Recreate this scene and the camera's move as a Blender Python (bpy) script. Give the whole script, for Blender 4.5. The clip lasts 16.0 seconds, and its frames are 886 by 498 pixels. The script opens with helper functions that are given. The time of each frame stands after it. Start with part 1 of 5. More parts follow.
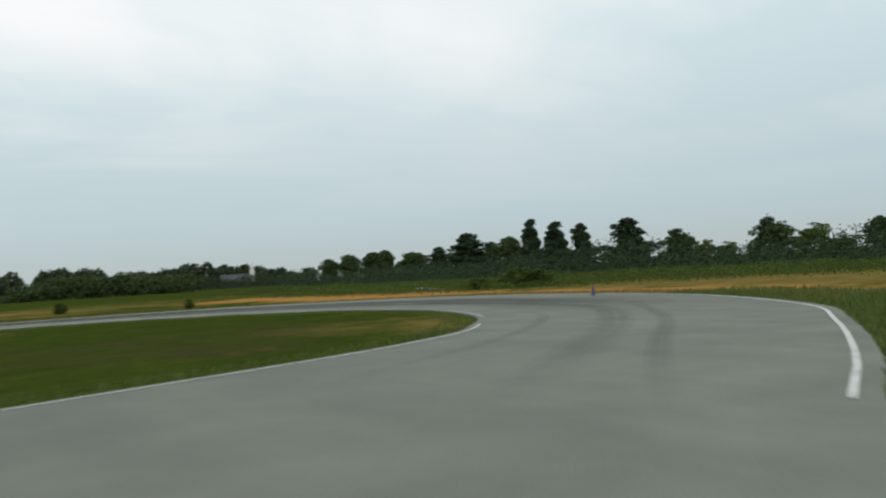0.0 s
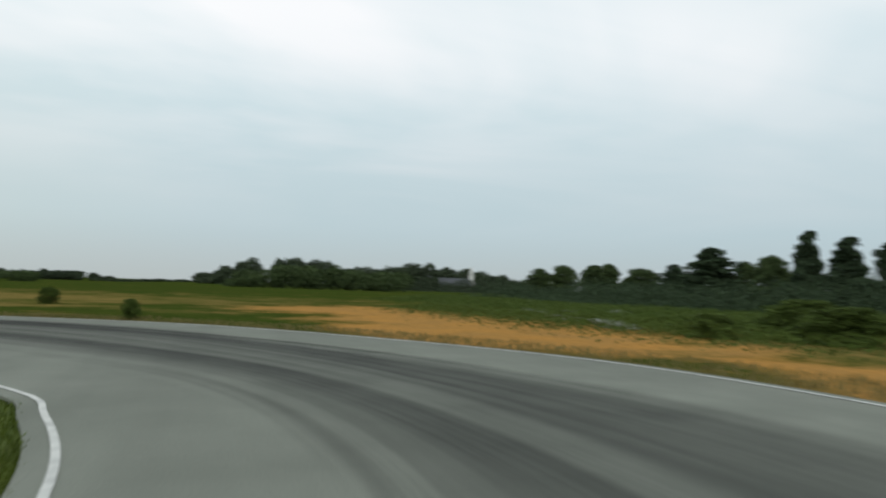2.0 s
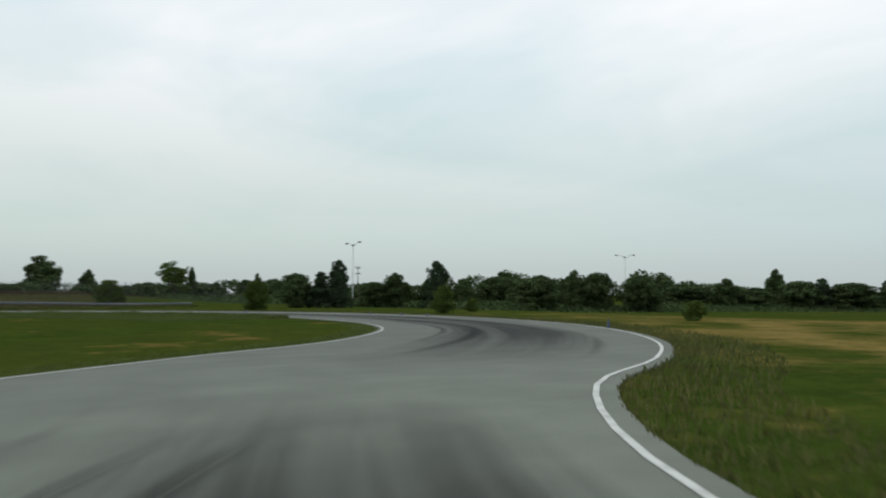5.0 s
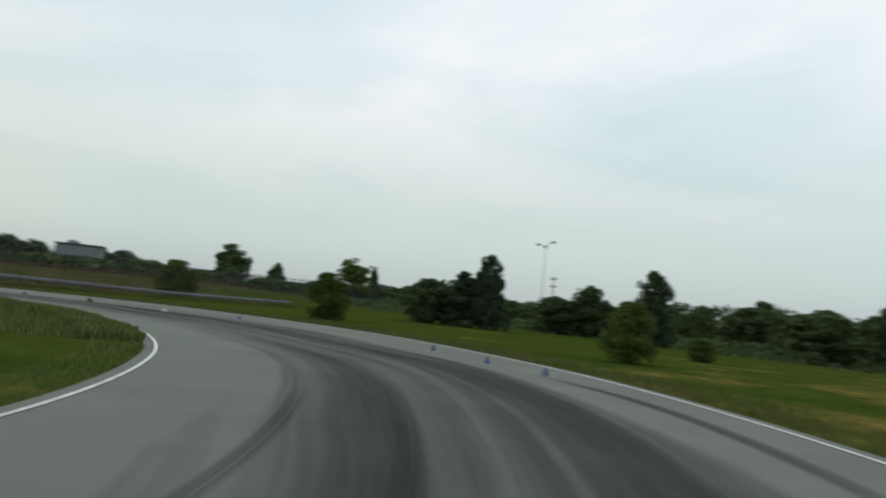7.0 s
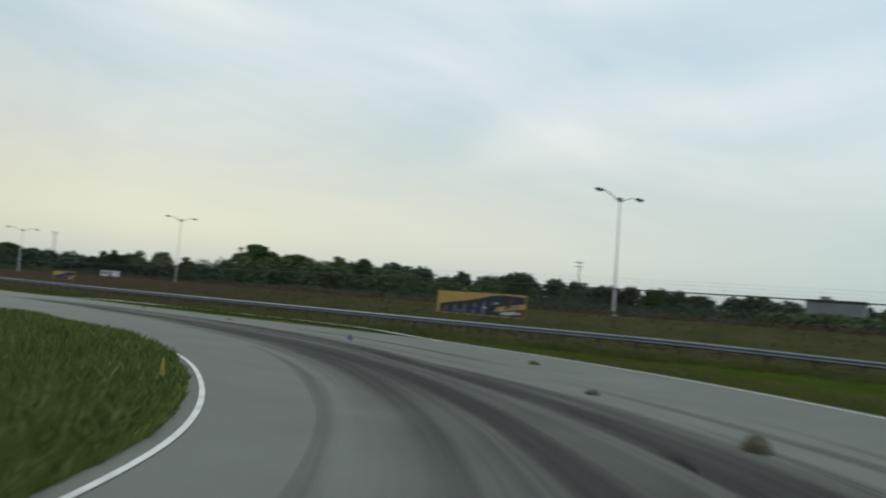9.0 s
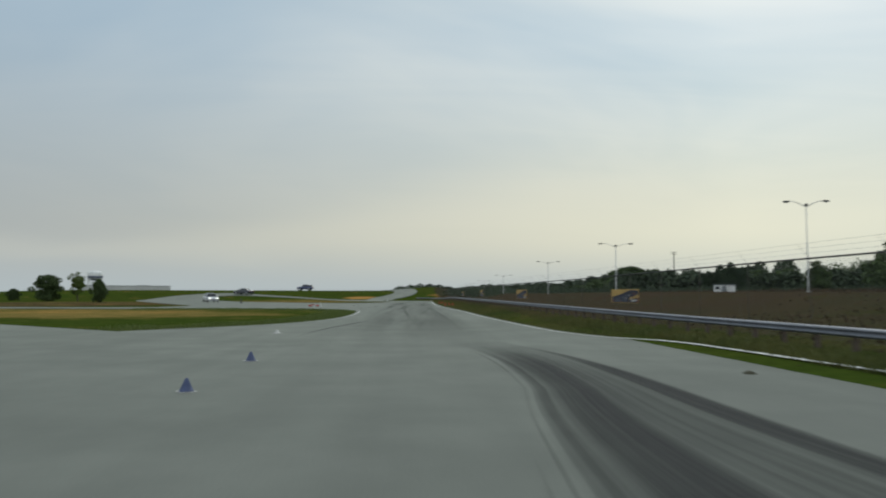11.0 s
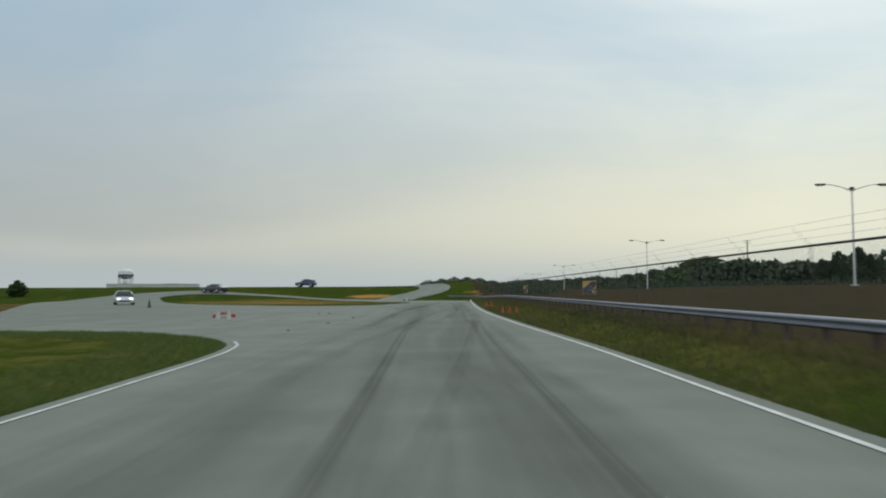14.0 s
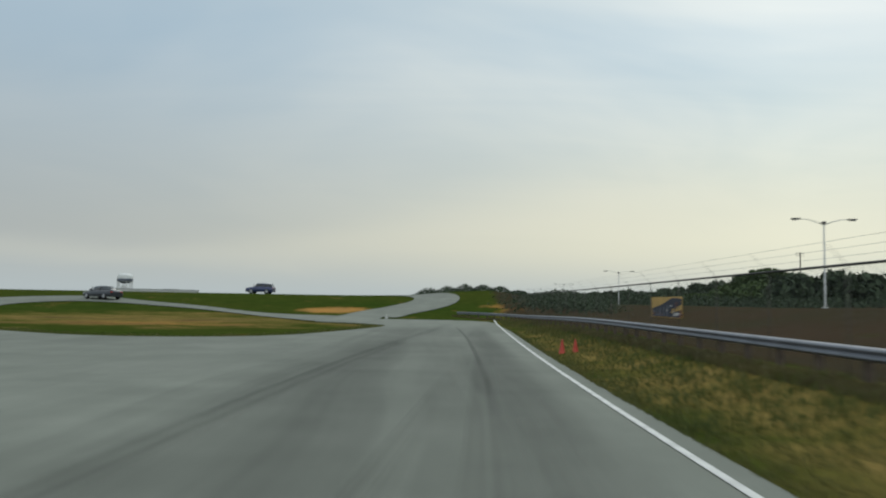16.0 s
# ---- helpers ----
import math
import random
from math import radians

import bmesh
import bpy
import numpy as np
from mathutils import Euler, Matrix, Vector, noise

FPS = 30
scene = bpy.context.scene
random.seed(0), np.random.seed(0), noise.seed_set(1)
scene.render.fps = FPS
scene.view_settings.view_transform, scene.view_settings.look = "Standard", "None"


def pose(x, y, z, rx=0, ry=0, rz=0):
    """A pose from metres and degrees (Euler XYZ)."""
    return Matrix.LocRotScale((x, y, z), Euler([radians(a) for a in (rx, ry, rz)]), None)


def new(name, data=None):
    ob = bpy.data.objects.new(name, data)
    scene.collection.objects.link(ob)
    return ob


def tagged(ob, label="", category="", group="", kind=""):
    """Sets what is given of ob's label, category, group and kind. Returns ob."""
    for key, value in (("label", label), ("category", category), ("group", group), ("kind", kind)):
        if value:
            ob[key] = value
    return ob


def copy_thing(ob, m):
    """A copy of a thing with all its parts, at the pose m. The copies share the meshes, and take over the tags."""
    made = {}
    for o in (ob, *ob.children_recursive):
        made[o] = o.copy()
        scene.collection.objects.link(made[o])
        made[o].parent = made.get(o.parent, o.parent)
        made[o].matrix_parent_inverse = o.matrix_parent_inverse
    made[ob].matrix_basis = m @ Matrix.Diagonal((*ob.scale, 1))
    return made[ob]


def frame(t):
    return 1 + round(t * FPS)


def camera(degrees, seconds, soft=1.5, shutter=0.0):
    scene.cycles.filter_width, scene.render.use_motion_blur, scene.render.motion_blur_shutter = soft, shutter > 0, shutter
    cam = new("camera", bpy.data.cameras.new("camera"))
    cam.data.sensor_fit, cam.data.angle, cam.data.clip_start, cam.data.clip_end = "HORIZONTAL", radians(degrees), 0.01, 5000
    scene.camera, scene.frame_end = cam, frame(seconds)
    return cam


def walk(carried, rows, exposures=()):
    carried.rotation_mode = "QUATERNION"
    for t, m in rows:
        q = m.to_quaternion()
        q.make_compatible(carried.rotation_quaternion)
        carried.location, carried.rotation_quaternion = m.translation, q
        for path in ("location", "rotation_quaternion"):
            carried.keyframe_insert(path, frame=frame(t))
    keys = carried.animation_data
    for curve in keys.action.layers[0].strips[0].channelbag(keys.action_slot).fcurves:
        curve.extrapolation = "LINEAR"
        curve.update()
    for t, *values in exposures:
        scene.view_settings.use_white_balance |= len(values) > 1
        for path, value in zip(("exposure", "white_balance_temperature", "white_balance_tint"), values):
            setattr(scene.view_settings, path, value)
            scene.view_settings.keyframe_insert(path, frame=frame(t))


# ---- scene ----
# ---- camera and its walk ----
cam = camera(62.66, 16.0, soft=2.0, shutter=0.35)
# seconds, x, y, z, turn, tilt, roll
WAY = [
    (0, -72.37, -2.68, 1.52, -216.96, 1.80, -3.47),
    (0.5, -77.89, -8.43, 1.50, -222.35, 2.55, -2.75),
    (1, -83.14, -13.54, 1.47, -225.55, 2.72, 0.81),
    (1.5, -87.71, -19.19, 1.48, -215.39, 2.19, 1.38),
    (2, -90.81, -24.35, 1.47, -198.27, 3.10, 1.85),
    (2.5, -92.08, -29.63, 1.49, -181.88, 3.55, 1.74),
    (3, -91.35, -35.20, 1.48, -157.74, 1.99, 1.62),
    (3.5, -88.17, -40.53, 1.49, -137.41, 2.33, 1.35),
    (3.7, -86.44, -42.48, 1.49, -130.89, 2.15, 1.96),
    (4.2, -81.33, -46.70, 1.50, -121.64, 3.38, 0.42),
    (4.7, -75.60, -50.60, 1.50, -121.42, 3.48, 0.03),
    (5.3, -68.39, -55.96, 1.50, -126.77, 3.40, -0.40),
    (5.8, -62.16, -61.31, 1.49, -128.50, 2.34, -1.79),
    (6, -59.62, -63.65, 1.50, -127.74, 3.03, 0.37),
    (6.5, -52.94, -69.21, 1.47, -119.11, 5.17, 2.88),
    (7, -45.35, -73.35, 1.48, -104.57, 4.39, 5.36),
    (7.5, -38.25, -75.95, 1.48, -88.72, 4.82, 3.57),
    (8, -29.59, -75.49, 1.48, -75.98, 5.50, 3.17),
    (8.5, -21.33, -72.83, 1.49, -62.53, 5.12, 4.36),
    (9, -13.98, -68.43, 1.40, -48.95, 4.36, 4.40),
    (9.5, -8.55, -62.99, 1.42, -36.08, 3.77, 3.34),
    (10, -4.57, -56.33, 1.44, -22.46, 3.81, 2.69),
    (10.2, -3.24, -53.71, 1.46, -17.33, 3.83, 1.14),
    (10.7, -1.39, -47.41, 1.50, -6.89, 3.53, 0.26),
    (11.2, -0.89, -41.59, 1.50, -0.80, 3.50, 0.11),
    (11.7, -0.96, -35.78, 1.50, 1.65, 3.50, 0.25),
    (12.3, -1.04, -28.02, 1.53, 1.10, 3.43, 1.45),
    (12.5, -0.83, -25.09, 1.51, 0.88, 3.97, 0.02),
    (13, -0.57, -17.27, 1.52, -0.93, 4.52, -0.11),
    (13.5, -0.28, -8.96, 1.50, -0.23, 4.88, 0.23),
    (14, 0.00, 0.00, 1.40, 0.03, 3.24, -0.12),
    (14.5, 0.00, 9.53, 1.49, -1.12, 4.17, 0.43),
    (15, 0.04, 19.45, 1.51, -1.06, 5.61, 0.48),
    (15.5, 0.07, 29.49, 1.49, -0.28, 5.55, 0.61),
    (16, 0.29, 39.88, 1.48, 0.78, 4.15, 1.11),
]
walk(cam, [(t, pose(x, y, z, 90 + tilt, 0, turn) @ pose(0, 0, 0, 0, 0, roll)) for t, x, y, z, turn, tilt, roll in WAY],
     exposures=[(0.0, 0.0, 6620.0, 5.0), (2.5, 0.0, 6500.0, 5.0), (8.2, 0.0, 6450.0, 5.0), (9.0, -0.08, 6280.0, 5.0), (10.2, -0.09, 6280.0, 5.0), (12.3, 0.0, 6330.0, 4.0), (16.0, 0.0, 6330.0, 4.0)])

# ---- world and sun: an overcast evening ----
SUN_ELEV, SUN_TURN = 42.0, 160.0


def make_world():
    w = bpy.data.worlds.new("overcast_sky")
    w.use_nodes = True
    nt = w.node_tree
    nt.nodes.clear()
    N = nt.nodes.new
    out, bg = N("ShaderNodeOutputWorld"), N("ShaderNodeBackground")
    sky = N("ShaderNodeTexSky")
    sky.sky_type = "NISHITA"
    sky.sun_disc = False
    sky.sun_elevation, sky.sun_rotation = radians(SUN_ELEV), radians(SUN_TURN)
    sky.air_density, sky.dust_density = 1.2, 3.0
    geo = N("ShaderNodeTexCoord")
    sep = N("ShaderNodeSeparateXYZ")
    nt.links.new(geo.outputs["Generated"], sep.inputs[0])

    def math_node(op, a, b=None, clamp=False):
        m = N("ShaderNodeMath")
        m.operation, m.use_clamp = op, clamp
        for i, v in enumerate((a, b)):
            if v is None:
                continue
            if isinstance(v, (int, float)):
                m.inputs[i].default_value = v
            else:
                nt.links.new(v, m.inputs[i])
        return m.outputs[0]

    # flat cloud layer: directions meet a plane overhead
    zc = math_node("MAXIMUM", math_node("ADD", sep.outputs[2], 0.12), 0.05)
    u = math_node("DIVIDE", sep.outputs[0], zc)
    v = math_node("DIVIDE", sep.outputs[1], zc)
    comb = N("ShaderNodeCombineXYZ")
    nt.links.new(u, comb.inputs[0])
    nt.links.new(v, comb.inputs[1])
    n1 = N("ShaderNodeTexNoise")
    n1.inputs["Scale"].default_value, n1.inputs["Detail"].default_value = 0.50, 4.5
    n1.inputs["Roughness"].default_value = 0.5
    n1.inputs["Distortion"].default_value = 0.9
    nt.links.new(comb.outputs[0], n1.inputs["Vector"])
    cl = N("ShaderNodeMapRange")
    cl.inputs["From Min"].default_value, cl.inputs["From Max"].default_value = 0.38, 0.60
    # fine streaks drawn out along the wind
    wind = N("ShaderNodeMapping")
    wind.inputs["Rotation"].default_value = (0, 0, radians(35))
    wind.inputs["Scale"].default_value = (0.45, 1.9, 1.0)
    nt.links.new(comb.outputs[0], wind.inputs["Vector"])
    n2 = N("ShaderNodeTexNoise")
    n2.inputs["Scale"].default_value, n2.inputs["Detail"].default_value = 1.1, 5.0
    n2.inputs["Distortion"].default_value = 0.5
    nt.links.new(wind.outputs[0], n2.inputs["Vector"])
    both = math_node("ADD", math_node("MULTIPLY", n1.outputs["Fac"], 0.80), math_node("MULTIPLY", n2.outputs["Fac"], 0.20))
    nt.links.new(both, cl.inputs["Value"])
    # the sky is brighter to the south and east
    across = math_node("ADD", math_node("MULTIPLY", math_node("ABSOLUTE", sep.outputs[0]), 0.165), math_node("MULTIPLY", sep.outputs[0], 0.135))
    sth = math_node("ADD", math_node("ADD", math_node("MULTIPLY", sep.outputs[1], -0.45), across), 0.63, True)

    def mix(fac, a, b):
        m = N("ShaderNodeMix")
        m.data_type = "RGBA"
        for s, val in ((m.inputs[0], fac), (m.inputs[6], a), (m.inputs[7], b)):
            if isinstance(val, tuple):
                s.default_value = (*val, 1)
            elif isinstance(val, (int, float)):
                s.default_value = val
            else:
                nt.links.new(val, s)
        return m.outputs[2]

    bright = mix(cl.outputs[0], (0.72, 0.83, 0.90), (1.01, 1.00, 1.05))
    dull = mix(cl.outputs[0], (0.50, 0.625, 0.735), (0.93, 0.94, 0.88))
    high = mix(sth, dull, bright)
    north = math_node("ADD", math_node("MULTIPLY", sep.outputs[1], 1.1), math_node("ADD", math_node("MULTIPLY", sep.outputs[0], -0.1), -0.05), True)
    eastern = math_node("MULTIPLY", sep.outputs[0], 0.75, True)
    low = mix(north, mix(eastern, (0.51, 0.62, 0.69), (0.66, 0.73, 0.68)), (0.93, 0.87, 0.67))
    west = math_node("SUBTRACT", sep.outputs[1], math_node("ADD", math_node("MULTIPLY", sep.outputs[0], 0.9), 0.52), True)
    low = mix(west, low, (0.35, 0.37, 0.40))
    high = mix(west, high, (0.36, 0.45, 0.55))
    el = N("ShaderNodeMapRange")
    el.interpolation_type = "SMOOTHSTEP"
    el.inputs["From Min"].default_value, el.inputs["From Max"].default_value = 0.03, 0.36
    nt.links.new(sep.outputs[2], el.inputs["Value"])
    cloud = mix(el.outputs[0], low, high)
    haze = N("ShaderNodeMapRange")
    haze.interpolation_type = "SMOOTHSTEP"
    haze.inputs["From Min"].default_value, haze.inputs["From Max"].default_value = -0.02, 0.09
    nt.links.new(sep.outputs[2], haze.inputs["Value"])
    cloud = mix(haze.outputs[0], (0.50, 0.54, 0.56), cloud)
    # a low warm bank of cloud in the north, over a grey one: thin in the west, high and wide in the east
    side = N("ShaderNodeMapRange")
    side.interpolation_type = "SMOOTHSTEP"
    side.inputs["From Min"].default_value, side.inputs["From Max"].default_value = -0.45, 0.25
    nt.links.new(sep.outputs[0], side.inputs["Value"])
    off = math_node("SUBTRACT", sep.outputs[2], math_node("ADD", math_node("MULTIPLY", side.outputs[0], 0.055), 0.052))
    off = math_node("DIVIDE", math_node("ADD", off, math_node("MULTIPLY", math_node("SUBTRACT", n1.outputs["Fac"], 0.5), 0.03)), math_node("ADD", math_node("MULTIPLY", side.outputs[0], 0.045), 0.014))
    bank = math_node("POWER", 2.718, math_node("MULTIPLY", math_node("MULTIPLY", off, off), -1.0))
    bank = math_node("MULTIPLY", bank, math_node("MULTIPLY", north, math_node("ADD", math_node("MULTIPLY", side.outputs[0], 0.18), 0.14)))
    cloud = mix(bank, cloud, (0.92, 0.84, 0.66))
    bg2 = N("ShaderNodeBackground")
    nt.links.new(sky.outputs[0], bg.inputs[0])
    bg.inputs[1].default_value = 0.05
    nt.links.new(cloud, bg2.inputs[0])
    bg2.inputs[1].default_value = 1.0
    sh = N("ShaderNodeMixShader")
    sh.inputs[0].default_value = 0.93
    nt.links.new(bg.outputs[0], sh.inputs[1])
    nt.links.new(bg2.outputs[0], sh.inputs[2])
    nt.links.new(sh.outputs[0], out.inputs[0])
    scene.world = w


make_world()
sun_data = bpy.data.lights.new("sun", "SUN")
sun_data.energy, sun_data.angle, sun_data.color = 0.7, radians(20), (1.0, 0.95, 0.88)
sun = new("sun", sun_data)
sun.rotation_euler = (radians(90 - SUN_ELEV), 0, radians(SUN_TURN))


# ---- materials ----
class Mat:
    """A small builder for node materials."""

    def __init__(self, name, rough=0.8, metal=0.0, gloss=0.5):
        self.m = bpy.data.materials.new(name)
        self.m.use_nodes = True
        self.nt = self.m.node_tree
        self.b = self.nt.nodes["Principled BSDF"]
        self.out = self.nt.nodes["Material Output"]
        self.b.inputs["Roughness"].default_value = rough
        self.b.inputs["Metallic"].default_value = metal
        self.b.inputs["Specular IOR Level"].default_value = gloss
        self.pos = None

    def n(self, kind):
        return self.nt.nodes.new(kind)

    def put(self, sock, v):
        if isinstance(v, tuple):
            sock.default_value = (*v, 1) if len(v) == 3 and sock.type == "RGBA" else v
        elif isinstance(v, (int, float)):
            sock.default_value = v
        else:
            self.nt.links.new(v, sock)

    def place(self):
        if self.pos is None:
            self.pos = self.n("ShaderNodeNewGeometry").outputs["Position"]
        return self.pos

    def local(self):
        return self.n("ShaderNodeTexCoord").outputs["Object"]

    def noise(self, scale, detail=4.0, vec=None, stretch=None, rough=0.55, low=0.35, high=0.65):
        v = vec if vec is not None else self.place()
        if stretch:
            mp = self.n("ShaderNodeMapping")
            self.put(mp.inputs["Vector"], v)
            mp.inputs["Scale"].default_value = stretch
            v = mp.outputs[0]
        t = self.n("ShaderNodeTexNoise")
        self.put(t.inputs["Vector"], v)
        t.inputs["Scale"].default_value, t.inputs["Detail"].default_value = scale, detail
        t.inputs["Roughness"].default_value = rough
        return self.range(t.outputs["Fac"], low, high)

    def range(self, v, a, b, c=0.0, d=1.0):
        r = self.n("ShaderNodeMapRange")
        self.put(r.inputs["Value"], v)
        for k, x in zip(("From Min", "From Max", "To Min", "To Max"), (a, b, c, d)):
            r.inputs[k].default_value = x
        return r.outputs[0]

    def math(self, op, a, b=0.0, clamp=False):
        m = self.n("ShaderNodeMath")
        m.operation, m.use_clamp = op, clamp
        self.put(m.inputs[0], a)
        self.put(m.inputs[1], b)
        return m.outputs[0]

    def mix(self, fac, a, b, mode="MIX"):
        m = self.n("ShaderNodeMix")
        m.data_type, m.blend_type = "RGBA", mode
        self.put(m.inputs[0], fac)
        self.put(m.inputs[6], a)
        self.put(m.inputs[7], b)
        return m.outputs[2]

    def attr(self, name):
        a = self.n("ShaderNodeAttribute")
        a.attribute_name = name
        return a.outputs["Fac"]

    def rnd(self):
        return self.n("ShaderNodeObjectInfo").outputs["Random"]

    def island(self):
        return self.n("ShaderNodeNewGeometry").outputs["Random Per Island"]

    def color(self, c):
        self.put(self.b.inputs["Base Color"], c)
        return self

    def bump(self, h, strength=0.3, dist=0.02):
        b = self.n("ShaderNodeBump")
        b.inputs["Strength"].default_value, b.inputs["Distance"].default_value = strength, dist
        self.put(b.inputs["Height"], h)
        self.nt.links.new(b.outputs[0], self.b.inputs["Normal"])
        return self


def mat_ground():
    k = Mat("grass_and_soil", 1.0, gloss=0.0)
    big, mid, fine = k.noise(0.05, 3), k.noise(0.45, 4), k.noise(6.0, 5, low=0.3, high=0.7)
    green = k.mix(mid, (0.034, 0.062, 0.009), (0.056, 0.084, 0.013))
    green = k.mix(k.math("MULTIPLY", big, 0.40), green, (0.088, 0.084, 0.018))
    dry = k.mix(mid, (0.28, 0.195, 0.066), (0.17, 0.138, 0.038))
    soil = k.mix(mid, (0.50, 0.255, 0.070), (0.40, 0.225, 0.075))
    brush = k.mix(k.noise(0.11, 3), (0.062, 0.040, 0.027), (0.047, 0.042, 0.024))
    brush = k.mix(k.math("MULTIPLY", k.noise(0.7, 5, rough=0.7), 0.4), brush, (0.085, 0.062, 0.040))
    lie = k.n("ShaderNodeSeparateXYZ")
    k.put(lie.inputs[0], k.place())
    brush = k.mix(k.range(lie.outputs[1], 0.0, -35.0), brush, k.mix(k.noise(0.5, 5, stretch=(1, 1, 1), rough=0.65), (0.044, 0.052, 0.018), (0.080, 0.070, 0.032)))
    jig = k.math("SUBTRACT", k.noise(0.22, 5, stretch=(1, 1, 1), low=0.25, high=0.75), 0.5)
    jig = k.math("ADD", jig, k.math("MULTIPLY", k.math("SUBTRACT", k.noise(1.1, 5, rough=0.7, low=0.25, high=0.75), 0.5), 0.55))

    def zone(name, wide=0.9):
        return k.range(k.math("ADD", k.attr(name), k.math("MULTIPLY", jig, wide)), 0.25, 0.80)

    clump = k.noise(1.3, 5, rough=0.65, low=0.42, high=0.66)
    green = k.mix(k.math("MULTIPLY", clump, 0.45), green, (0.030, 0.042, 0.008))
    dry = k.mix(k.math("MULTIPLY", clump, 0.38), dry, (0.10, 0.085, 0.022))
    c = k.mix(zone("dry"), green, dry)
    c = k.mix(zone("soil"), c, soil)
    c = k.mix(zone("brush"), c, brush)
    c = k.mix(k.math("MULTIPLY", fine, 0.35), c, (0.02, 0.025, 0.01))
    return k.color(c).bump(fine, 0.6, 0.06).m


def mat_asphalt():
    k = Mat("weathered_asphalt", 0.92, gloss=0.18)
    big, mid, fine = k.noise(0.06, 4), k.noise(0.55, 5), k.noise(34.0, 3, low=0.25, high=0.75)
    streak = k.noise(0.9, 4, stretch=(1.0, 0.06, 1.0), low=0.40, high=0.70)
    blot = k.noise(0.22, 6, rough=0.65, low=0.52, high=0.68)
    c = k.mix(mid, (0.196, 0.208, 0.174), (0.250, 0.264, 0.222))
    c = k.mix(k.math("MULTIPLY", big, 0.5), c, (0.150, 0.160, 0.134))
    c = k.mix(k.math("MULTIPLY", streak, 0.28), c, (0.118, 0.125, 0.105))
    c = k.mix(k.math("MULTIPLY", blot, 0.25), c, (0.278, 0.284, 0.246))
    c = k.mix(k.math("MULTIPLY", fine, 0.32), c, (0.085, 0.089, 0.082))
    # the asphalt is darker round the second bend
    lie = k.n("ShaderNodeSeparateXYZ")
    k.put(lie.inputs[0], k.place())
    second_bend = k.math("MULTIPLY", k.range(lie.outputs[0], -72.0, -52.0), k.range(lie.outputs[1], -10.0, -45.0))
    c = k.mix(k.math("MULTIPLY", second_bend, 0.42), c, (0.090, 0.096, 0.092))
    return k.color(c).bump(fine, 0.25, 0.008).m


def mat_rubber():
    """Tyre rubber on the road: wandering streaks along the ribbon, thinning out to its sides."""
    k = Mat("tyre_rubber_marks", 0.85, gloss=0.15)
    uv = k.n("ShaderNodeUVMap").outputs[0]
    sep = k.n("ShaderNodeSeparateXYZ")
    k.put(sep.inputs[0], uv)
    # the streaks drift across the ribbon
    drift = k.math("MULTIPLY", k.math("SUBTRACT", k.noise(1.0, 1, vec=uv, stretch=(0.045, 0.8, 1), low=0.0, high=1.0), 0.5), 0.55)
    comb = k.n("ShaderNodeCombineXYZ")
    k.put(comb.inputs[0], sep.outputs[0])
    k.put(comb.inputs[1], k.math("ADD", sep.outputs[1], drift))
    way = comb.outputs[0]
    s1 = k.noise(1.0, 2, vec=way, stretch=(0.014, 4.2, 1), low=0.43, high=0.53)
    s2 = k.noise(1.0, 3, vec=way, stretch=(0.040, 13.0, 1), low=0.38, high=0.58)
    s3 = k.noise(1.0, 2, vec=way, stretch=(0.035, 34.0, 1), low=0.40, high=0.62)
    patch = k.noise(0.12, 3, low=0.25, high=0.6)
    scuff = k.noise(1.0, 5, vec=way, stretch=(0.5, 40.0, 1), rough=0.7, low=0.3, high=0.6)
    edge = k.math("MULTIPLY", k.range(sep.outputs[1], 0.0, 0.06), k.range(k.math("ADD", sep.outputs[1], k.math("MULTIPLY", s2, 0.16)), 1.08, 0.78))
    a = k.math("ADD", k.math("MULTIPLY", s1, 0.56), k.math("ADD", k.math("MULTIPLY", s2, 0.22), k.math("MULTIPLY", s3, 0.12)))
    a = k.math("MULTIPLY", k.math("ADD", a, 0.26), edge)
    a = k.math("MULTIPLY", a, k.attr("wear"))
    a = k.math("MULTIPLY", a, k.math("ADD", k.math("MULTIPLY", scuff, 0.14), 0.86))
    a = k.math("MULTIPLY", a, k.math("ADD", k.math("MULTIPLY", patch, 0.35), 0.65), True)
    k.color((0.030, 0.031, 0.031))
    k.put(k.b.inputs["Alpha"], a)
    return k.m


def mat_paint(name, c, worn=0.35):
    k = Mat(name, 0.7)
    w = k.noise(3.0, 5, low=0.45, high=0.72)
    k.color(k.mix(k.math("MULTIPLY", w, worn), c, (0.24, 0.245, 0.24)))
    return k.m


def mat_plain(name, c, rough=0.6, metal=0.0, vary=0.25, scale=4.0):
    k = Mat(name, rough, metal)
    d = tuple(x * 0.55 for x in c)
    return k.color(k.mix(k.math("MULTIPLY", k.noise(scale, 5), vary * 2), c, d)).m


def mat_leaf(name, a, b):
    k = Mat(name, 0.8, gloss=0.08)
    tree = k.rnd()
    c = k.mix(k.island(), a, b)
    c = k.mix(k.math("MULTIPLY", k.noise(0.55, 3, low=0.35, high=0.7), 0.32), c, tuple(x * 1.5 for x in b))
    c = k.mix(k.math("MULTIPLY", tree, 0.45), c, tuple(x * 0.7 for x in a))
    k.color(c)
    return k.m


def mat_bark():
    k = Mat("rough_bark", 0.9)
    g = k.noise(6.0, 5, vec=k.local(), stretch=(1, 1, 0.2))
    return k.color(k.mix(g, (0.10, 0.075, 0.055), (0.045, 0.035, 0.028))).bump(g, 0.5, 0.03).m


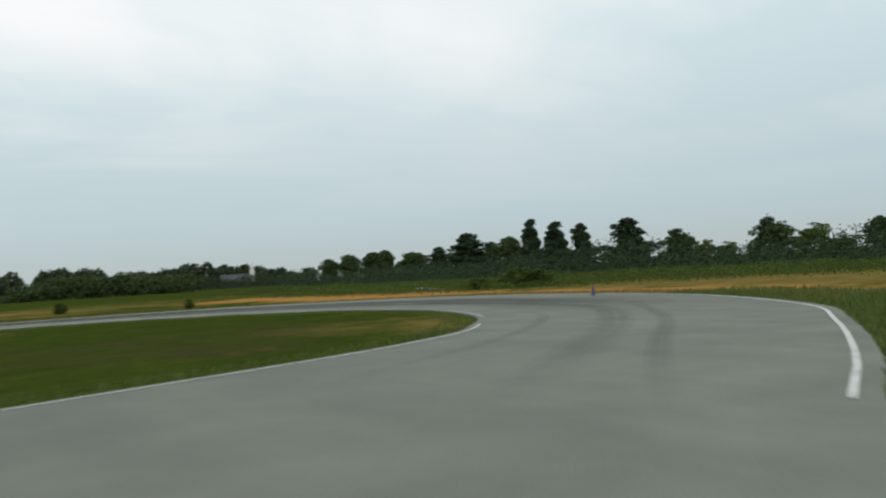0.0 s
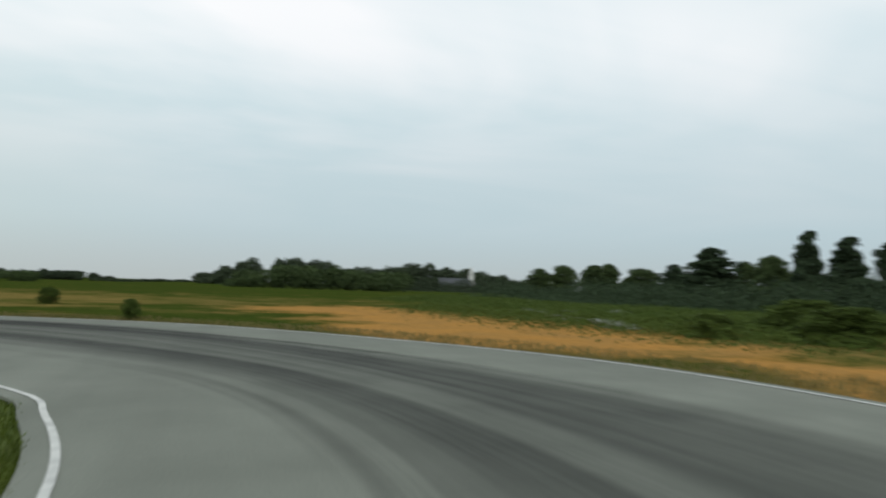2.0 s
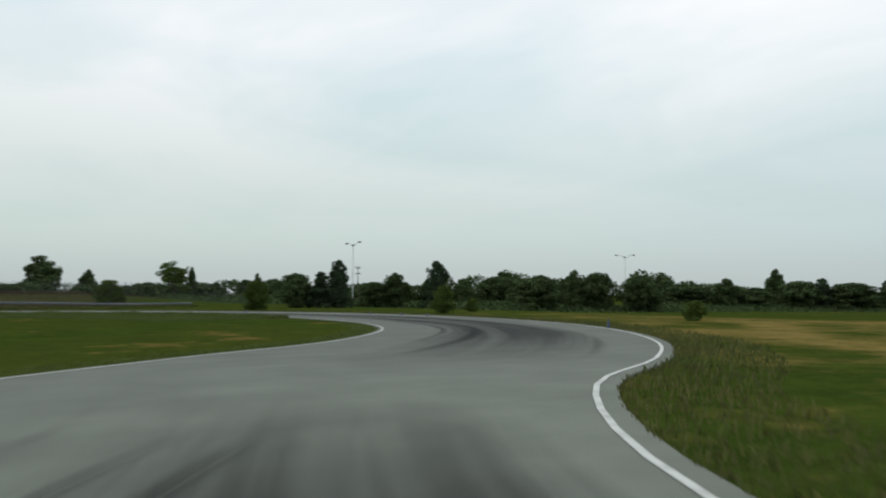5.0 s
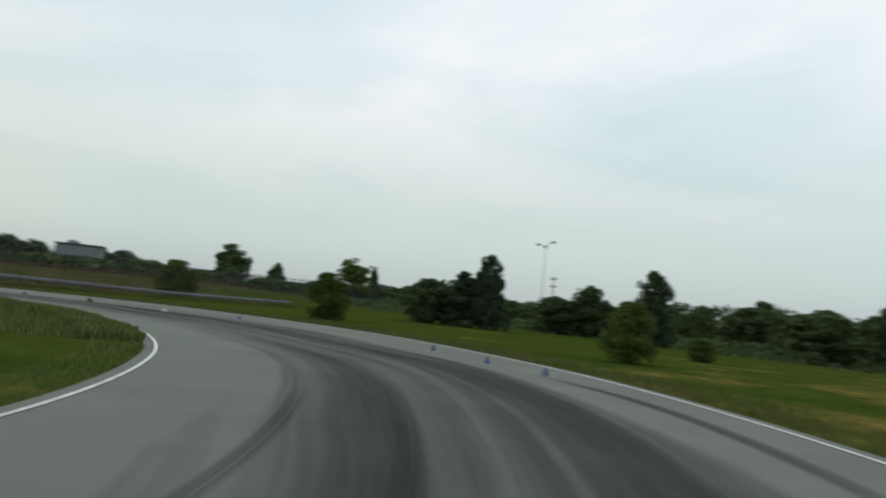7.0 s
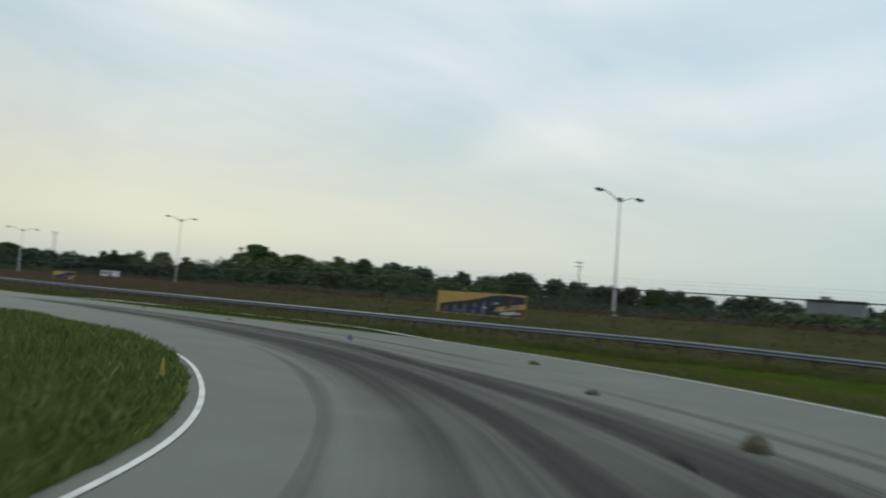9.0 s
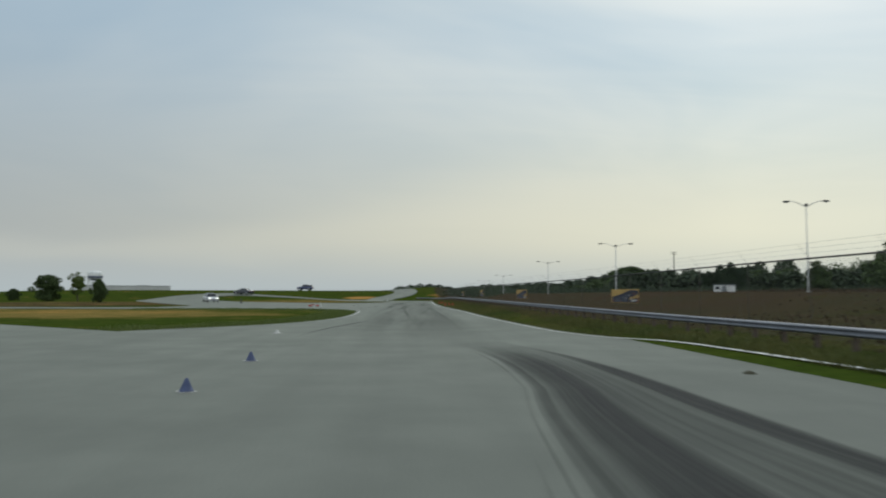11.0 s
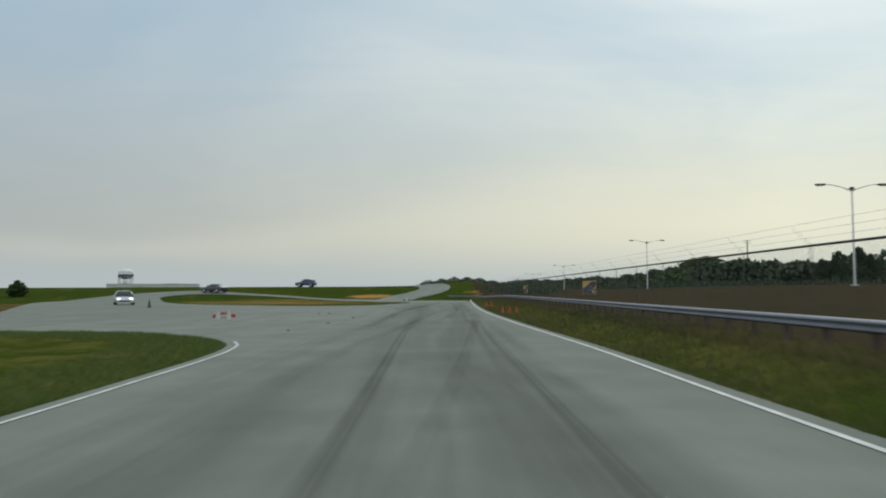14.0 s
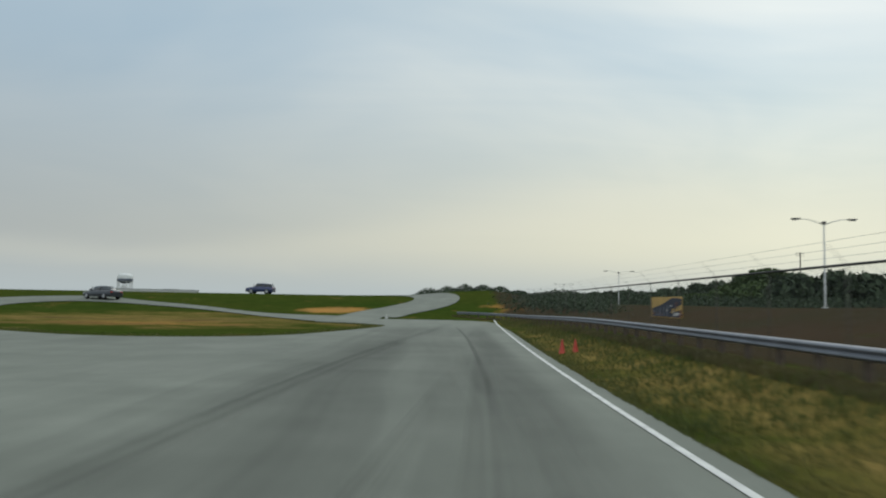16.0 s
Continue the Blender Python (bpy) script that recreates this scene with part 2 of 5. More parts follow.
def mat_chain_link():
    """Woven wire: diamonds of galvanised wire with open air between."""
    k = Mat("galvanised_chain_link", 0.6, 0.3)
    uv = k.n("ShaderNodeUVMap").outputs[0]
    sep = k.n("ShaderNodeSeparateXYZ")
    k.put(sep.inputs[0], uv)

    def wires(op):
        s = k.math(op, sep.outputs[0], sep.outputs[1])
        f = k.math("FRACT", k.math("MULTIPLY", s, 1 / 0.078))
        return k.math("LESS_THAN", f, 0.05)

    a = k.math("MAXIMUM", wires("ADD"), wires("SUBTRACT"))
    k.color((0.10, 0.105, 0.105))
    k.put(k.b.inputs["Alpha"], a)
    return k.m


GROUND, ASPHALT, RUBBER = mat_ground(), mat_asphalt(), mat_rubber()
WHITE_LINE = mat_paint("worn_white_line_paint", (0.60, 0.60, 0.57), 0.6)
FADED_LINE = mat_paint("rubbed_grey_line_paint", (0.32, 0.32, 0.30), 0.75)
BARK = mat_bark()
# blue is raised in the mid and dark greens to paint in haze
LEAF_GREEN = mat_leaf("mid_green_leaves", (0.052, 0.080, 0.032), (0.088, 0.120, 0.048))
LEAF_LIGHT = mat_leaf("light_green_leaves", (0.062, 0.096, 0.020), (0.100, 0.136, 0.034))
LEAF_DARK = mat_leaf("dark_green_needles", (0.034, 0.054, 0.030), (0.058, 0.084, 0.044))
LEAF_WEED = mat_leaf("dull_brown_weeds", (0.066, 0.046, 0.028), (0.095, 0.070, 0.042))
# greyer, bluer leaf green: the haze of distance is put into the colour
LEAF_FAR = mat_leaf("haze_dulled_far_leaves", (0.048, 0.068, 0.042), (0.072, 0.092, 0.054))
STEEL = mat_plain("galvanised_steel", (0.20, 0.21, 0.24), 0.55, 0.5, 0.2, 1.2)
POLE_GREY = mat_plain("pale_grey_painted_steel", (0.55, 0.55, 0.53), 0.5, 0.2, 0.15, 2.0)
LAMP_DARK = mat_plain("dark_grey_lamp_housing", (0.10, 0.10, 0.10), 0.5, 0.3)
CHAIN = mat_chain_link()


# ---- helpers for shapes ----
def smooth(v):
    v = max(0.0, min(1.0, v))
    return v * v * (3 - 2 * v)


def spline(points, step=1.0):
    """Points along a smooth curve through the given ones, about one step apart."""
    q = [Vector(p) for p in points]
    q = [2 * q[0] - q[1]] + q + [2 * q[-1] - q[-2]]
    res = []
    for a, b, c, d in zip(q, q[1:], q[2:], q[3:]):
        n = max(1, int((c - b).length / step))
        for i in range(n):
            t = i / n
            res.append(0.5 * (2 * b + (c - a) * t + (2 * a - 5 * b + 4 * c - d) * t * t + (3 * b - a - 3 * c + d) * t ** 3))
    res.append(q[-2].copy())
    return res


def sides(line):
    """For each point of a line in plan, the unit vector to its left."""
    res = []
    for i in range(len(line)):
        d = line[min(i + 1, len(line) - 1)] - line[max(i - 1, 0)]
        d = Vector((d.x, d.y)).normalized()
        res.append(Vector((-d.y, d.x)))
    return res


def part(name, bm, material, parent=None, label=""):
    me = bpy.data.meshes.new(name)
    bm.to_mesh(me)
    bm.free()
    if material:
        me.materials.append(material)
    ob = new(name, me)
    if parent is not None:
        ob.parent = parent
    if label:
        ob["label"] = label
    return ob


def part_data(name, verts, faces, material, parent=None, smooth_shade=False):
    me = bpy.data.meshes.new(name)
    me.from_pydata(verts, [], faces)
    me.update()
    if material:
        me.materials.append(material)
    if smooth_shade:
        me.polygons.foreach_set("use_smooth", [True] * len(me.polygons))
    ob = new(name, me)
    if parent is not None:
        ob.parent = parent
    return ob


def thing(name, m, label, category, group="", kind=""):
    ob = new(name)
    ob.empty_display_size = 0.2
    ob.matrix_basis = m
    return tagged(ob, label, category, group, kind)


def box(bm, cx, cy, cz, sx, sy, sz, bevel=0.0, m=None):
    r = bmesh.ops.create_cube(bm, size=1.0)
    vs = r["verts"]
    bmesh.ops.scale(bm, vec=(sx, sy, sz), verts=vs)
    if bevel:
        es = list({e for v in vs for e in v.link_edges})
        b = bmesh.ops.bevel(bm, geom=es, offset=bevel, segments=2, affect="EDGES")
        vs = list({v for f in b["faces"] for v in f.verts} | {v for v in vs if v.is_valid})
    bmesh.ops.translate(bm, vec=(cx, cy, cz), verts=vs)
    if m is not None:
        bmesh.ops.transform(bm, matrix=m, verts=vs)
    return vs


def tube(bm, path, radii, seg=8, cap=True):
    """A round tube along a path with a radius at each point."""
    rings = []
    for i, p in enumerate(path):
        p = Vector(p)
        d = (Vector(path[min(i + 1, len(path) - 1)]) - Vector(path[max(i - 1, 0)])).normalized()
        a = d.orthogonal().normalized() if abs(d.z) < 0.9 else Vector((1, 0, 0))
        b = d.cross(a).normalized()
        a = b.cross(d)
        rings.append([bm.verts.new(p + radii[i] * (math.cos(2 * math.pi * j / seg) * a + math.sin(2 * math.pi * j / seg) * b)) for j in range(seg)])
    for r, s in zip(rings, rings[1:]):
        for j in range(seg):
            f = bm.faces.new((r[j], r[(j + 1) % seg], s[(j + 1) % seg], s[j]))
            f.smooth = True
    if cap:
        bm.faces.new(rings[0][::-1])
        bm.faces.new(rings[-1])


# ---- plan of the track ----
OUTER = [(-80.0, -6.15), (-83.4, -7.6), (-88.4, -10.2), (-92.9, -13.2), (-98.1, -20.4), (-100, -28.9), (-99.4, -37.5), (-95.6, -44.5), (-90.3, -50.3), (-83.3, -53.6), (-75.7, -55.5), (-68.6, -57.8),
         (-63.2, -62.1), (-60.3, -67.0), (-56.2, -71.9), (-50.5, -76.4), (-44.2, -79.6), (-37, -81.5), (-29.2, -82), (-21.7, -80.9), (-14.6, -78.7), (-7.7, -74.5),
         (-1.7, -69.3), (3.1, -62.5), (6.2, -54.7), (7.9, -46), (7.8, -37), (7.4, -28), (6.8, -21.5), (5.1, -16), (4.45, -9), (4.0, 0), (3.75, 9), (3.6, 18),
         (3.05, 31.3), (2.7, 45), (2.72, 60), (3.1, 78), (3.6, 97)]
INNER = [(-60, -12.3), (-67, -13.2), (-73.4, -14.3), (-79.3, -15.4), (-82.4, -16.4), (-83.8, -17.1), (-85.1, -18.2), (-86.8, -19.9), (-88.1, -21.9), (-89.0, -23.9), (-89.6, -25.8), (-89.9, -28), (-89.8, -30.6), (-89.3, -33.0), (-88.6, -34.9),
         (-85.4, -39.2), (-80.9, -43.4), (-75.6, -45), (-69.8, -46.6), (-63.9, -48.5), (-58.4, -52.1), (-54.2, -57.4), (-50.3, -63.3), (-44.6, -68.2), (-37.9, -71),
         (-30.6, -71.7), (-23.7, -70.6), (-17.8, -68), (-13.8, -65.1), (-10.3, -62.1), (-7.6, -57.9), (-5.75, -53.4), (-4.65, -48.6), (-4.35, -42.5), (-5.3, -36.8),
         (-7.6, -32.3)]
LEFT = [(-11.9, -15.4), (-9.3, -12.0), (-7.3, -8.8), (-5.8, -4.4), (-5.0, 0.5), (-4.7, 6.2), (-4.75, 11.5), (-4.85, 15.2), (-5.1, 17.8), (-5.75, 20.1), (-7.4, 22.6), (-10.6, 24.9),
        (-15.5, 25.7), (-20.5, 25.6), (-26, 25.1)]
ISLAND = [(-9.0, 89.5), (-6.0, 87.2), (-4.0, 85.4), (-3.7, 82.5), (-4.4, 78), (-6.5, 70), (-9.4, 67.2), (-13.2, 66.8), (-17.2, 68.7), (-22, 71.8), (-28, 78), (-32.5, 86), (-35.5, 92.5), (-37.3, 97)]
RAIL = [(0.8, 105), (3.4, 101), (5.0, 94), (5.7, 80), (6.2, 60), (6.4, 42), (6.4, 25), (6.6, 6), (7.6, -10), (8.5, -25), (9.0, -40), (9.7, -52), (12.5, -64), (20, -77)]
FENCE = [(7.3, 190), (7.3, 150), (7.3, 100), (7.25, 60), (7.25, 25), (7.6, 6), (9.1, -10), (10.6, -25), (11.5, -40), (12.2, -52), (14.8, -63), (22.2, -75.8), (32, -88)]
outer_line, inner_line, left_line = spline(OUTER, 1.2), spline(INNER, 0.4), spline(LEFT, 1.0)
island_line = spline(ISLAND, 1.2)
rail_line = spline(RAIL, 1.0)
FAR_EDGE = [(-3.4, 102.2), (-6.0, 101.6), (-9.7, 101.6)]
FAR_LEFT = [(-43, 99.2), (-51.5, 98.5), (-49.8, 90), (-46, 81), (-38, 65), (-29.5, 48.5), (-25.9, 41.5), (-25.2, 37.5), (-26.5, 33), (-32, 30.5), (-80, 29), (-80, 26), (-45, 25.2)]
ENTRY = [(-20, -9), (-40, 3), (-55, 13), (-64, 10), (-73, 4), (-81, -1.5)]


def line_x(line, y):
    return min(line, key=lambda p: abs(p.y - y)).x


RAIL_TABLE = [line_x(rail_line, y) if y < 100 else 5.2 for y in range(-80, 200)]


def height(x, y):
    """The lie of the land round the flat track, in metres."""
    d = math.hypot(x + 20, y)
    h = -0.05
    hill = smooth((y - 96) / 40) * smooth((22 - x) / 14) * smooth((x + 140) / 60)
    h += 2.15 * hill + 0.85 * smooth((y - 112) / 25) * math.exp(-((x - 3) / 6) ** 2)
    if y > -95:
        rx = RAIL_TABLE[int(max(0, min(len(RAIL_TABLE) - 1, y + 80)))]
        low = smooth((-y - 5) / 18) * smooth((y + 75) / 14)
        h += (0.20 + 0.03 * low + 0.22 * smooth((y + 25) / 40) * (1 - smooth((y - 65) / 35))) * smooth((x - rx + 2.3) / 2.1)
        h += 1.35 * smooth((x - rx - 6) / 14) * smooth((y + 92) / 25) * (1 - hill * 0.5)
    h -= 1.2 * smooth((-y - 86) / 60) * smooth((x + 75) / 40) * smooth((160 - x) / 80)
    if d > 60:
        h += smooth((d - 95) / 120) * 0.5 * noise.noise(Vector((x * 0.012, y * 0.012, 3.3)))
    return h


def lay(ob_name, line_a, line_b, z, material, parent=None):
    """A strip between two lines of equally many points, laid on the land."""
    verts, faces = [], []
    for a, b in zip(line_a, line_b):
        for p in (a, b):
            hz = height(p[0], p[1]) + 0.05
            verts.append((p[0], p[1], max(hz, 0.0) + z))
    for i in range(len(line_a) - 1):
        faces.append((2 * i, 2 * i + 1, 2 * i + 3, 2 * i + 2))
    ob = part_data(ob_name, verts, faces, material, parent)
    return ob


# ---- ground, road, markings ----
def along(center, a, b):
    """Evenly spaced coordinates, fine in the middle and coarse to the horizon."""
    res, x, s = [], center, 1.5
    left, right = [], []
    x = a
    while x <= b:
        res.append(x)
        x += 1.5
    s, x = 1.5, b
    while x < 4200:
        s *= 1.22
        x += s
        right.append(x)
    s, x = 1.5, a
    while x > -4200:
        s *= 1.22
        x -= s
        left.append(x)
    return left[::-1] + res + right


def near_shape(x, y, cx, cy, rx, ry):
    return 1.0 - math.hypot((x - cx) / rx, (y - cy) / ry)


TRACK = spline([(-44, -94), (-48.4, -89.8), (-52, -86), (-57, -79.5), (-64.6, -73.5), (-71.4, -68.7), (-75.1, -67.5), (-83, -65.5)], 1.0)


def path_gap(x, y):
    """How far a spot lies from the worn track through the field."""
    if not (-88 < x < -38 and -99 < y < -60):
        return 9.0
    return min(math.hypot(x - p.x, y - p.y) for p in TRACK)


def build_ground():
    xs, ys = along(0, -150, 60), along(0, -125, 175)
    verts = [(x, y, height(x, y)) for y in ys for x in xs]
    nx = len(xs)
    faces = [(j * nx + i, j * nx + i + 1, (j + 1) * nx + i + 1, (j + 1) * nx + i) for j in range(len(ys) - 1) for i in range(nx - 1)]
    ob = part_data("ground", verts, faces, GROUND, smooth_shade=True)
    dry, soil, brush = [], [], []
    for x, y, _ in verts:
        d = max(near_shape(x, y, -118, -25, 26, 34), near_shape(x, y, -75, -82, 36, 20) * 0.65, near_shape(x, y, -25, 10, 18, 13) * 1.05,
                near_shape(x, y, -55, -100, 45, 18) * 0.55, near_shape(x, y, -72, -84, 52, 34) * 0.42, near_shape(x, y, -35, 20, 32, 9) * 0.6, near_shape(x, y, -21, 89, 20, 17) * 0.85,
                near_shape(x, y, -46, 58, 20, 26) * 1.3, near_shape(x, y, -84, -22.5, 6, 5) * 0.6, near_shape(x, y, 5.0, 60, 2.6, 52) * 0.65, 1.1 - path_gap(x, y) / 1.9)
        base = 0.02 if near_shape(x, y, -45, -42, 50, 34) > 0 else 0.24 if x > 0 else 0.2
        dry.append(max(0.0, min(1.0, base + d * 1.1)))
        s = max(near_shape(x, y, -103, -58, 9, 24) * 1.3, near_shape(x, y, -101, -68, 10, 12), near_shape(x, y, -100, -49, 7, 12) * 1.2, near_shape(x, y, -104, -32, 4.5, 24) * 0.75, near_shape(x, y, -10.5, 109, 6, 4) * 0.9, near_shape(x, y, -17, 82, 10, 8) * 0.42, near_shape(x, y, -40, 50, 16, 22) * 0.42, near_shape(x, y, -27, 14, 16, 8) * 0.35,
                near_shape(x, y, 7.5, 113, 4, 9) * 1.1)
        soil.append(max(0.0, min(1.0, s * 1.6)))
        b = 0.0
        if y > -95:
            rx = RAIL_TABLE[int(max(0, min(len(RAIL_TABLE) - 1, y + 80)))]
            b = smooth((x - rx + (0.35 if y > -6 else -0.3)) / 1.2) * smooth((y + 84) / 22)
        brush.append(max(b, 0.66 * smooth(near_shape(x, y, -46, 54, 26, 30) * 2.0), 0.42 * smooth(near_shape(x, y, -79, -24, 10, 8) * 1.6), 0.3 * smooth(near_shape(x, y, -20, 86, 18, 16) * 1.5)))
    for name, vals in (("dry", dry), ("soil", soil), ("brush", brush)):
        ob.data.attributes.new(name, "FLOAT", "POINT").data.foreach_set("value", vals)
    return tagged(ob, "rough grass field with dry yellow patches and bare orange soil", "ground", kind="structure")


def build_road():
    from mathutils.geometry import tessellate_polygon
    ring = [Vector((p[0], p[1], 0)) for p in offset(outer_line, -0.35)]
    ring += [Vector((*p, 0)) for p in FAR_EDGE]
    ring += [Vector((p.x, p.y, 0)) for p in island_line]
    ring += [Vector((*p, 0)) for p in spline(FAR_LEFT, 2.5)]
    ring += [Vector((p.x, p.y, 0)) for p in reversed(offset(left_line, 0.25))]
    ring += [Vector((*p, 0)) for p in spline(ENTRY, 2.5)]
    hole_in = [Vector((p.x, p.y, 0)) for p in offset(inner_line, 0.24)] + [Vector((-13, -29, 0)), Vector((-26, -24, 0)), Vector((-45, -16.5, 0))]
    loops = [ring, hole_in]
    flat = [v for lp in loops for v in lp]
    tris = tessellate_polygon(loops)
    n = len(flat)
    verts = [tuple(v) for v in flat] + [(v.x, v.y, -0.25) for v in flat]
    faces = []
    for t in tris:
        a, b, c = (flat[i] for i in t)
        up = (b - a).cross(c - a).z > 0
        faces.append(tuple(t) if up else tuple(reversed(t)))
    start = 0
    for lp in loops:
        for i in range(len(lp)):
            a, b = start + i, start + (i + 1) % len(lp)
            faces.append((a, b, b + n, a + n))
        start += len(lp)
    ob = part_data("road", verts, faces, ASPHALT)
    return tagged(ob, "weathered pale grey asphalt race track with worn edges", "road", kind="structure")


def offset(line, d):
    s = sides(line)
    return [p.xy + d * q if len(p) > 2 else p + d * q for p, q in zip(line, s)]


def white_line(line, d0, width, paint=None):
    a, b = offset(line, d0), offset(line, d0 + width)
    ob = lay("road_line", a, b, 0.010, paint or WHITE_LINE)
    return tagged(ob, "worn white painted line along the asphalt edge", "road line", kind="structure")


def between(knots, i):
    """The two fractions at place i along a table of (place, from, to)."""
    for (a, b0, b1), (c, d0, d1) in zip(knots, knots[1:]):
        if i <= c:
            t = max(0.0, (i - a) / (c - a))
            return b0 + (d0 - b0) * t, b1 + (d1 - b1) * t
    return knots[-1][1:]


RIBBONS = []


def rubber(line_a, line_b, i0, i1, knots, wear):
    """A band of tyre marks between fractions f0 and f1 of the way from one edge to the other."""
    verts, faces, uvs, ws = [], [], [], []
    rows = list(zip(line_a, line_b))[i0:i1]
    RIBBONS.append(wear)
    lift = 0.0015 + 0.0001 * len(RIBBONS)
    s, m = 0.0, 10
    for i, (a, b) in enumerate(rows):
        if i:
            s += ((a + b) / 2 - (rows[i - 1][0] + rows[i - 1][1]) / 2).length
        fade = min(1.0, i / 30, (len(rows) - 1 - i) / 14)
        for j in range(m + 1):
            f0, f1 = between(knots, i + i0)
            f = f0 + (f1 - f0) * j / m
            p = a + (b - a) * f
            verts.append((p.x, p.y, lift))
            uvs.append((s, j / m))
            ws.append(wear * smooth(fade))
    for i in range(len(rows) - 1):
        for j in range(m):
            q = i * (m + 1) + j
            faces.append((q, q + 1, q + m + 2, q + m + 1))
    ob = part_data("tyre_marks", verts, faces, RUBBER)
    lay_ = ob.data.uv_layers.new(name="UVMap")
    lay_.data.foreach_set("uv", [c for l in ob.data.loops for c in uvs[l.vertex_index]])
    ob.data.attributes.new("wear", "FLOAT", "POINT").data.foreach_set("value", ws)
    return tagged(ob, "dark curved rubber tyre marks on the asphalt", "tyre marks", kind="structure")


def resample(points, n):
    line = spline(points, 0.5)
    ls = [0.0]
    for a, b in zip(line, line[1:]):
        ls.append(ls[-1] + (b - a).length)
    res, j = [], 0
    for i in range(n):
        t = ls[-1] * i / (n - 1)
        while j < len(ls) - 2 and ls[j + 1] < t:
            j += 1
        k = (t - ls[j]) / max(1e-6, ls[j + 1] - ls[j])
        res.append(line[j].lerp(line[j + 1], k))
    return res


ground = build_ground()
road = build_road()
white_line(outer_line, -0.05, 0.10)
tip = [i for i, p in enumerate(inner_line) if p.x < -83 and -29.0 < p.y < -18.6]
worn = [i for i in tip if inner_line[i].y < -20.6]
white_line(inner_line[:tip[0]], -0.05, 0.075)
white_line(inner_line[worn[0]:worn[-1] + 1], -0.05, 0.12, FADED_LINE)
white_line(inner_line[worn[-1]:], -0.05, 0.075)
white_line([p for p in left_line if p.y < 15 or p.x > -6.2], -0.04, 0.07)

# the racing line, from edge to edge
CORNER_OUT = [(-92.5, -12.9), (-98.1, -20.4), (-100, -28.9), (-99.4, -37.5), (-95.6, -44.5), (-90.3, -50.3), (-83.3, -53.6), (-75.7, -55.4), (-68.3, -58), (-62.2, -61.7)]
CORNER_IN = [(-79.5, -15.9), (-86.2, -19), (-89.4, -26), (-89.2, -32), (-86.4, -38), (-82.5, -42.2), (-77, -44.7), (-70, -46.6), (-63.9, -48.5), (-56.5, -54)]
SWEEP_OUT = [(-62.2, -61.7), (-59.9, -67.4), (-56, -72.1), (-50.5, -76.4), (-44.2, -79.6), (-37, -81.5), (-29.2, -82), (-21.7, -80.9), (-14.6, -78.7), (-7.7, -74.5), (-1.7, -69.3), (3.1, -62.5),
             (6.2, -54.7), (7.9, -46), (8.3, -36.7), (8, -27), (4.9, -17.5)]
SWEEP_IN = [(-56.5, -54), (-52.5, -60), (-47, -66.2), (-41.5, -69.5), (-35, -71.3), (-29, -71.6), (-23.7, -70.6), (-19.5, -69), (-15.5, -66.6), (-12, -63.7), (-9, -60.3), (-6.8, -56.4), (-5.2, -52.3),
            (-4.3, -47.5), (-4.3, -41), (-5.3, -33), (-6, -18)]
co, ci = resample(CORNER_OUT, 90), resample(CORNER_IN, 90)
rubber(co, ci, 2, 89, [(2, 0.30, 0.72), (12, 0.16, 0.80), (33, 0.27, 0.82), (49, 0.22, 0.80), (59, 0.12, 0.67), (66, 0.05, 0.58), (74, 0.04, 0.52), (82, 0.06, 0.62), (90, 0.10, 0.75)], 0.58)
rubber(co, ci, 44, 89, [(44, 0.28, 0.70), (59, 0.16, 0.60), (66, 0.09, 0.52), (74, 0.08, 0.47), (90, 0.14, 0.62)], 0.34)
so, si = resample(SWEEP_OUT, 170), resample(SWEEP_IN, 170)
rubber(so, si, 0, 166, [(0, 0.10, 0.70), (20, 0.16, 0.76), (38, 0.22, 0.80), (59, 0.25, 0.83), (66, 0.30, 0.87), (76, 0.31, 0.88), (86, 0.40, 0.89), (100, 0.44, 0.87), (110, 0.50, 0.83), (118, 0.46, 0.78), (126, 0.41, 0.73), (137, 0.36, 0.63), (147, 0.36, 0.55), (166, 0.36, 0.50)], 0.75)
straight_a = [Vector((2.6, -30 + 0.9 * i)) for i in range(130)]
straight_b = [Vector((-4.6, -30 + 0.9 * i)) for i in range(130)]
rubber(straight_a, straight_b, 0, 130, [(0, 0.05, 0.98), (130, 0.05, 0.98)], 0.22)
streak_rng = random.Random(17)
for i in range(7):
    x0, x1 = streak_rng.uniform(-4.0, 2.4), streak_rng.uniform(-2.8, 2.2)
    y0 = streak_rng.uniform(-34, 30)
    y1 = y0 + streak_rng.uniform(24, 60)
    bow = streak_rng.uniform(-0.5, 0.5)
    c = resample([(x0, y0), (x0 * 0.6 + x1 * 0.4 + bow, y0 * 0.6 + y1 * 0.4), (x1, y1)], 50)
    w = streak_rng.uniform(0.12, 0.32)
    rubber(offset(c, w), offset(c, -w), 0, 50, [(0, 0.0, 1.0), (50, 0.0, 1.0)], streak_rng.uniform(0.06, 0.16))
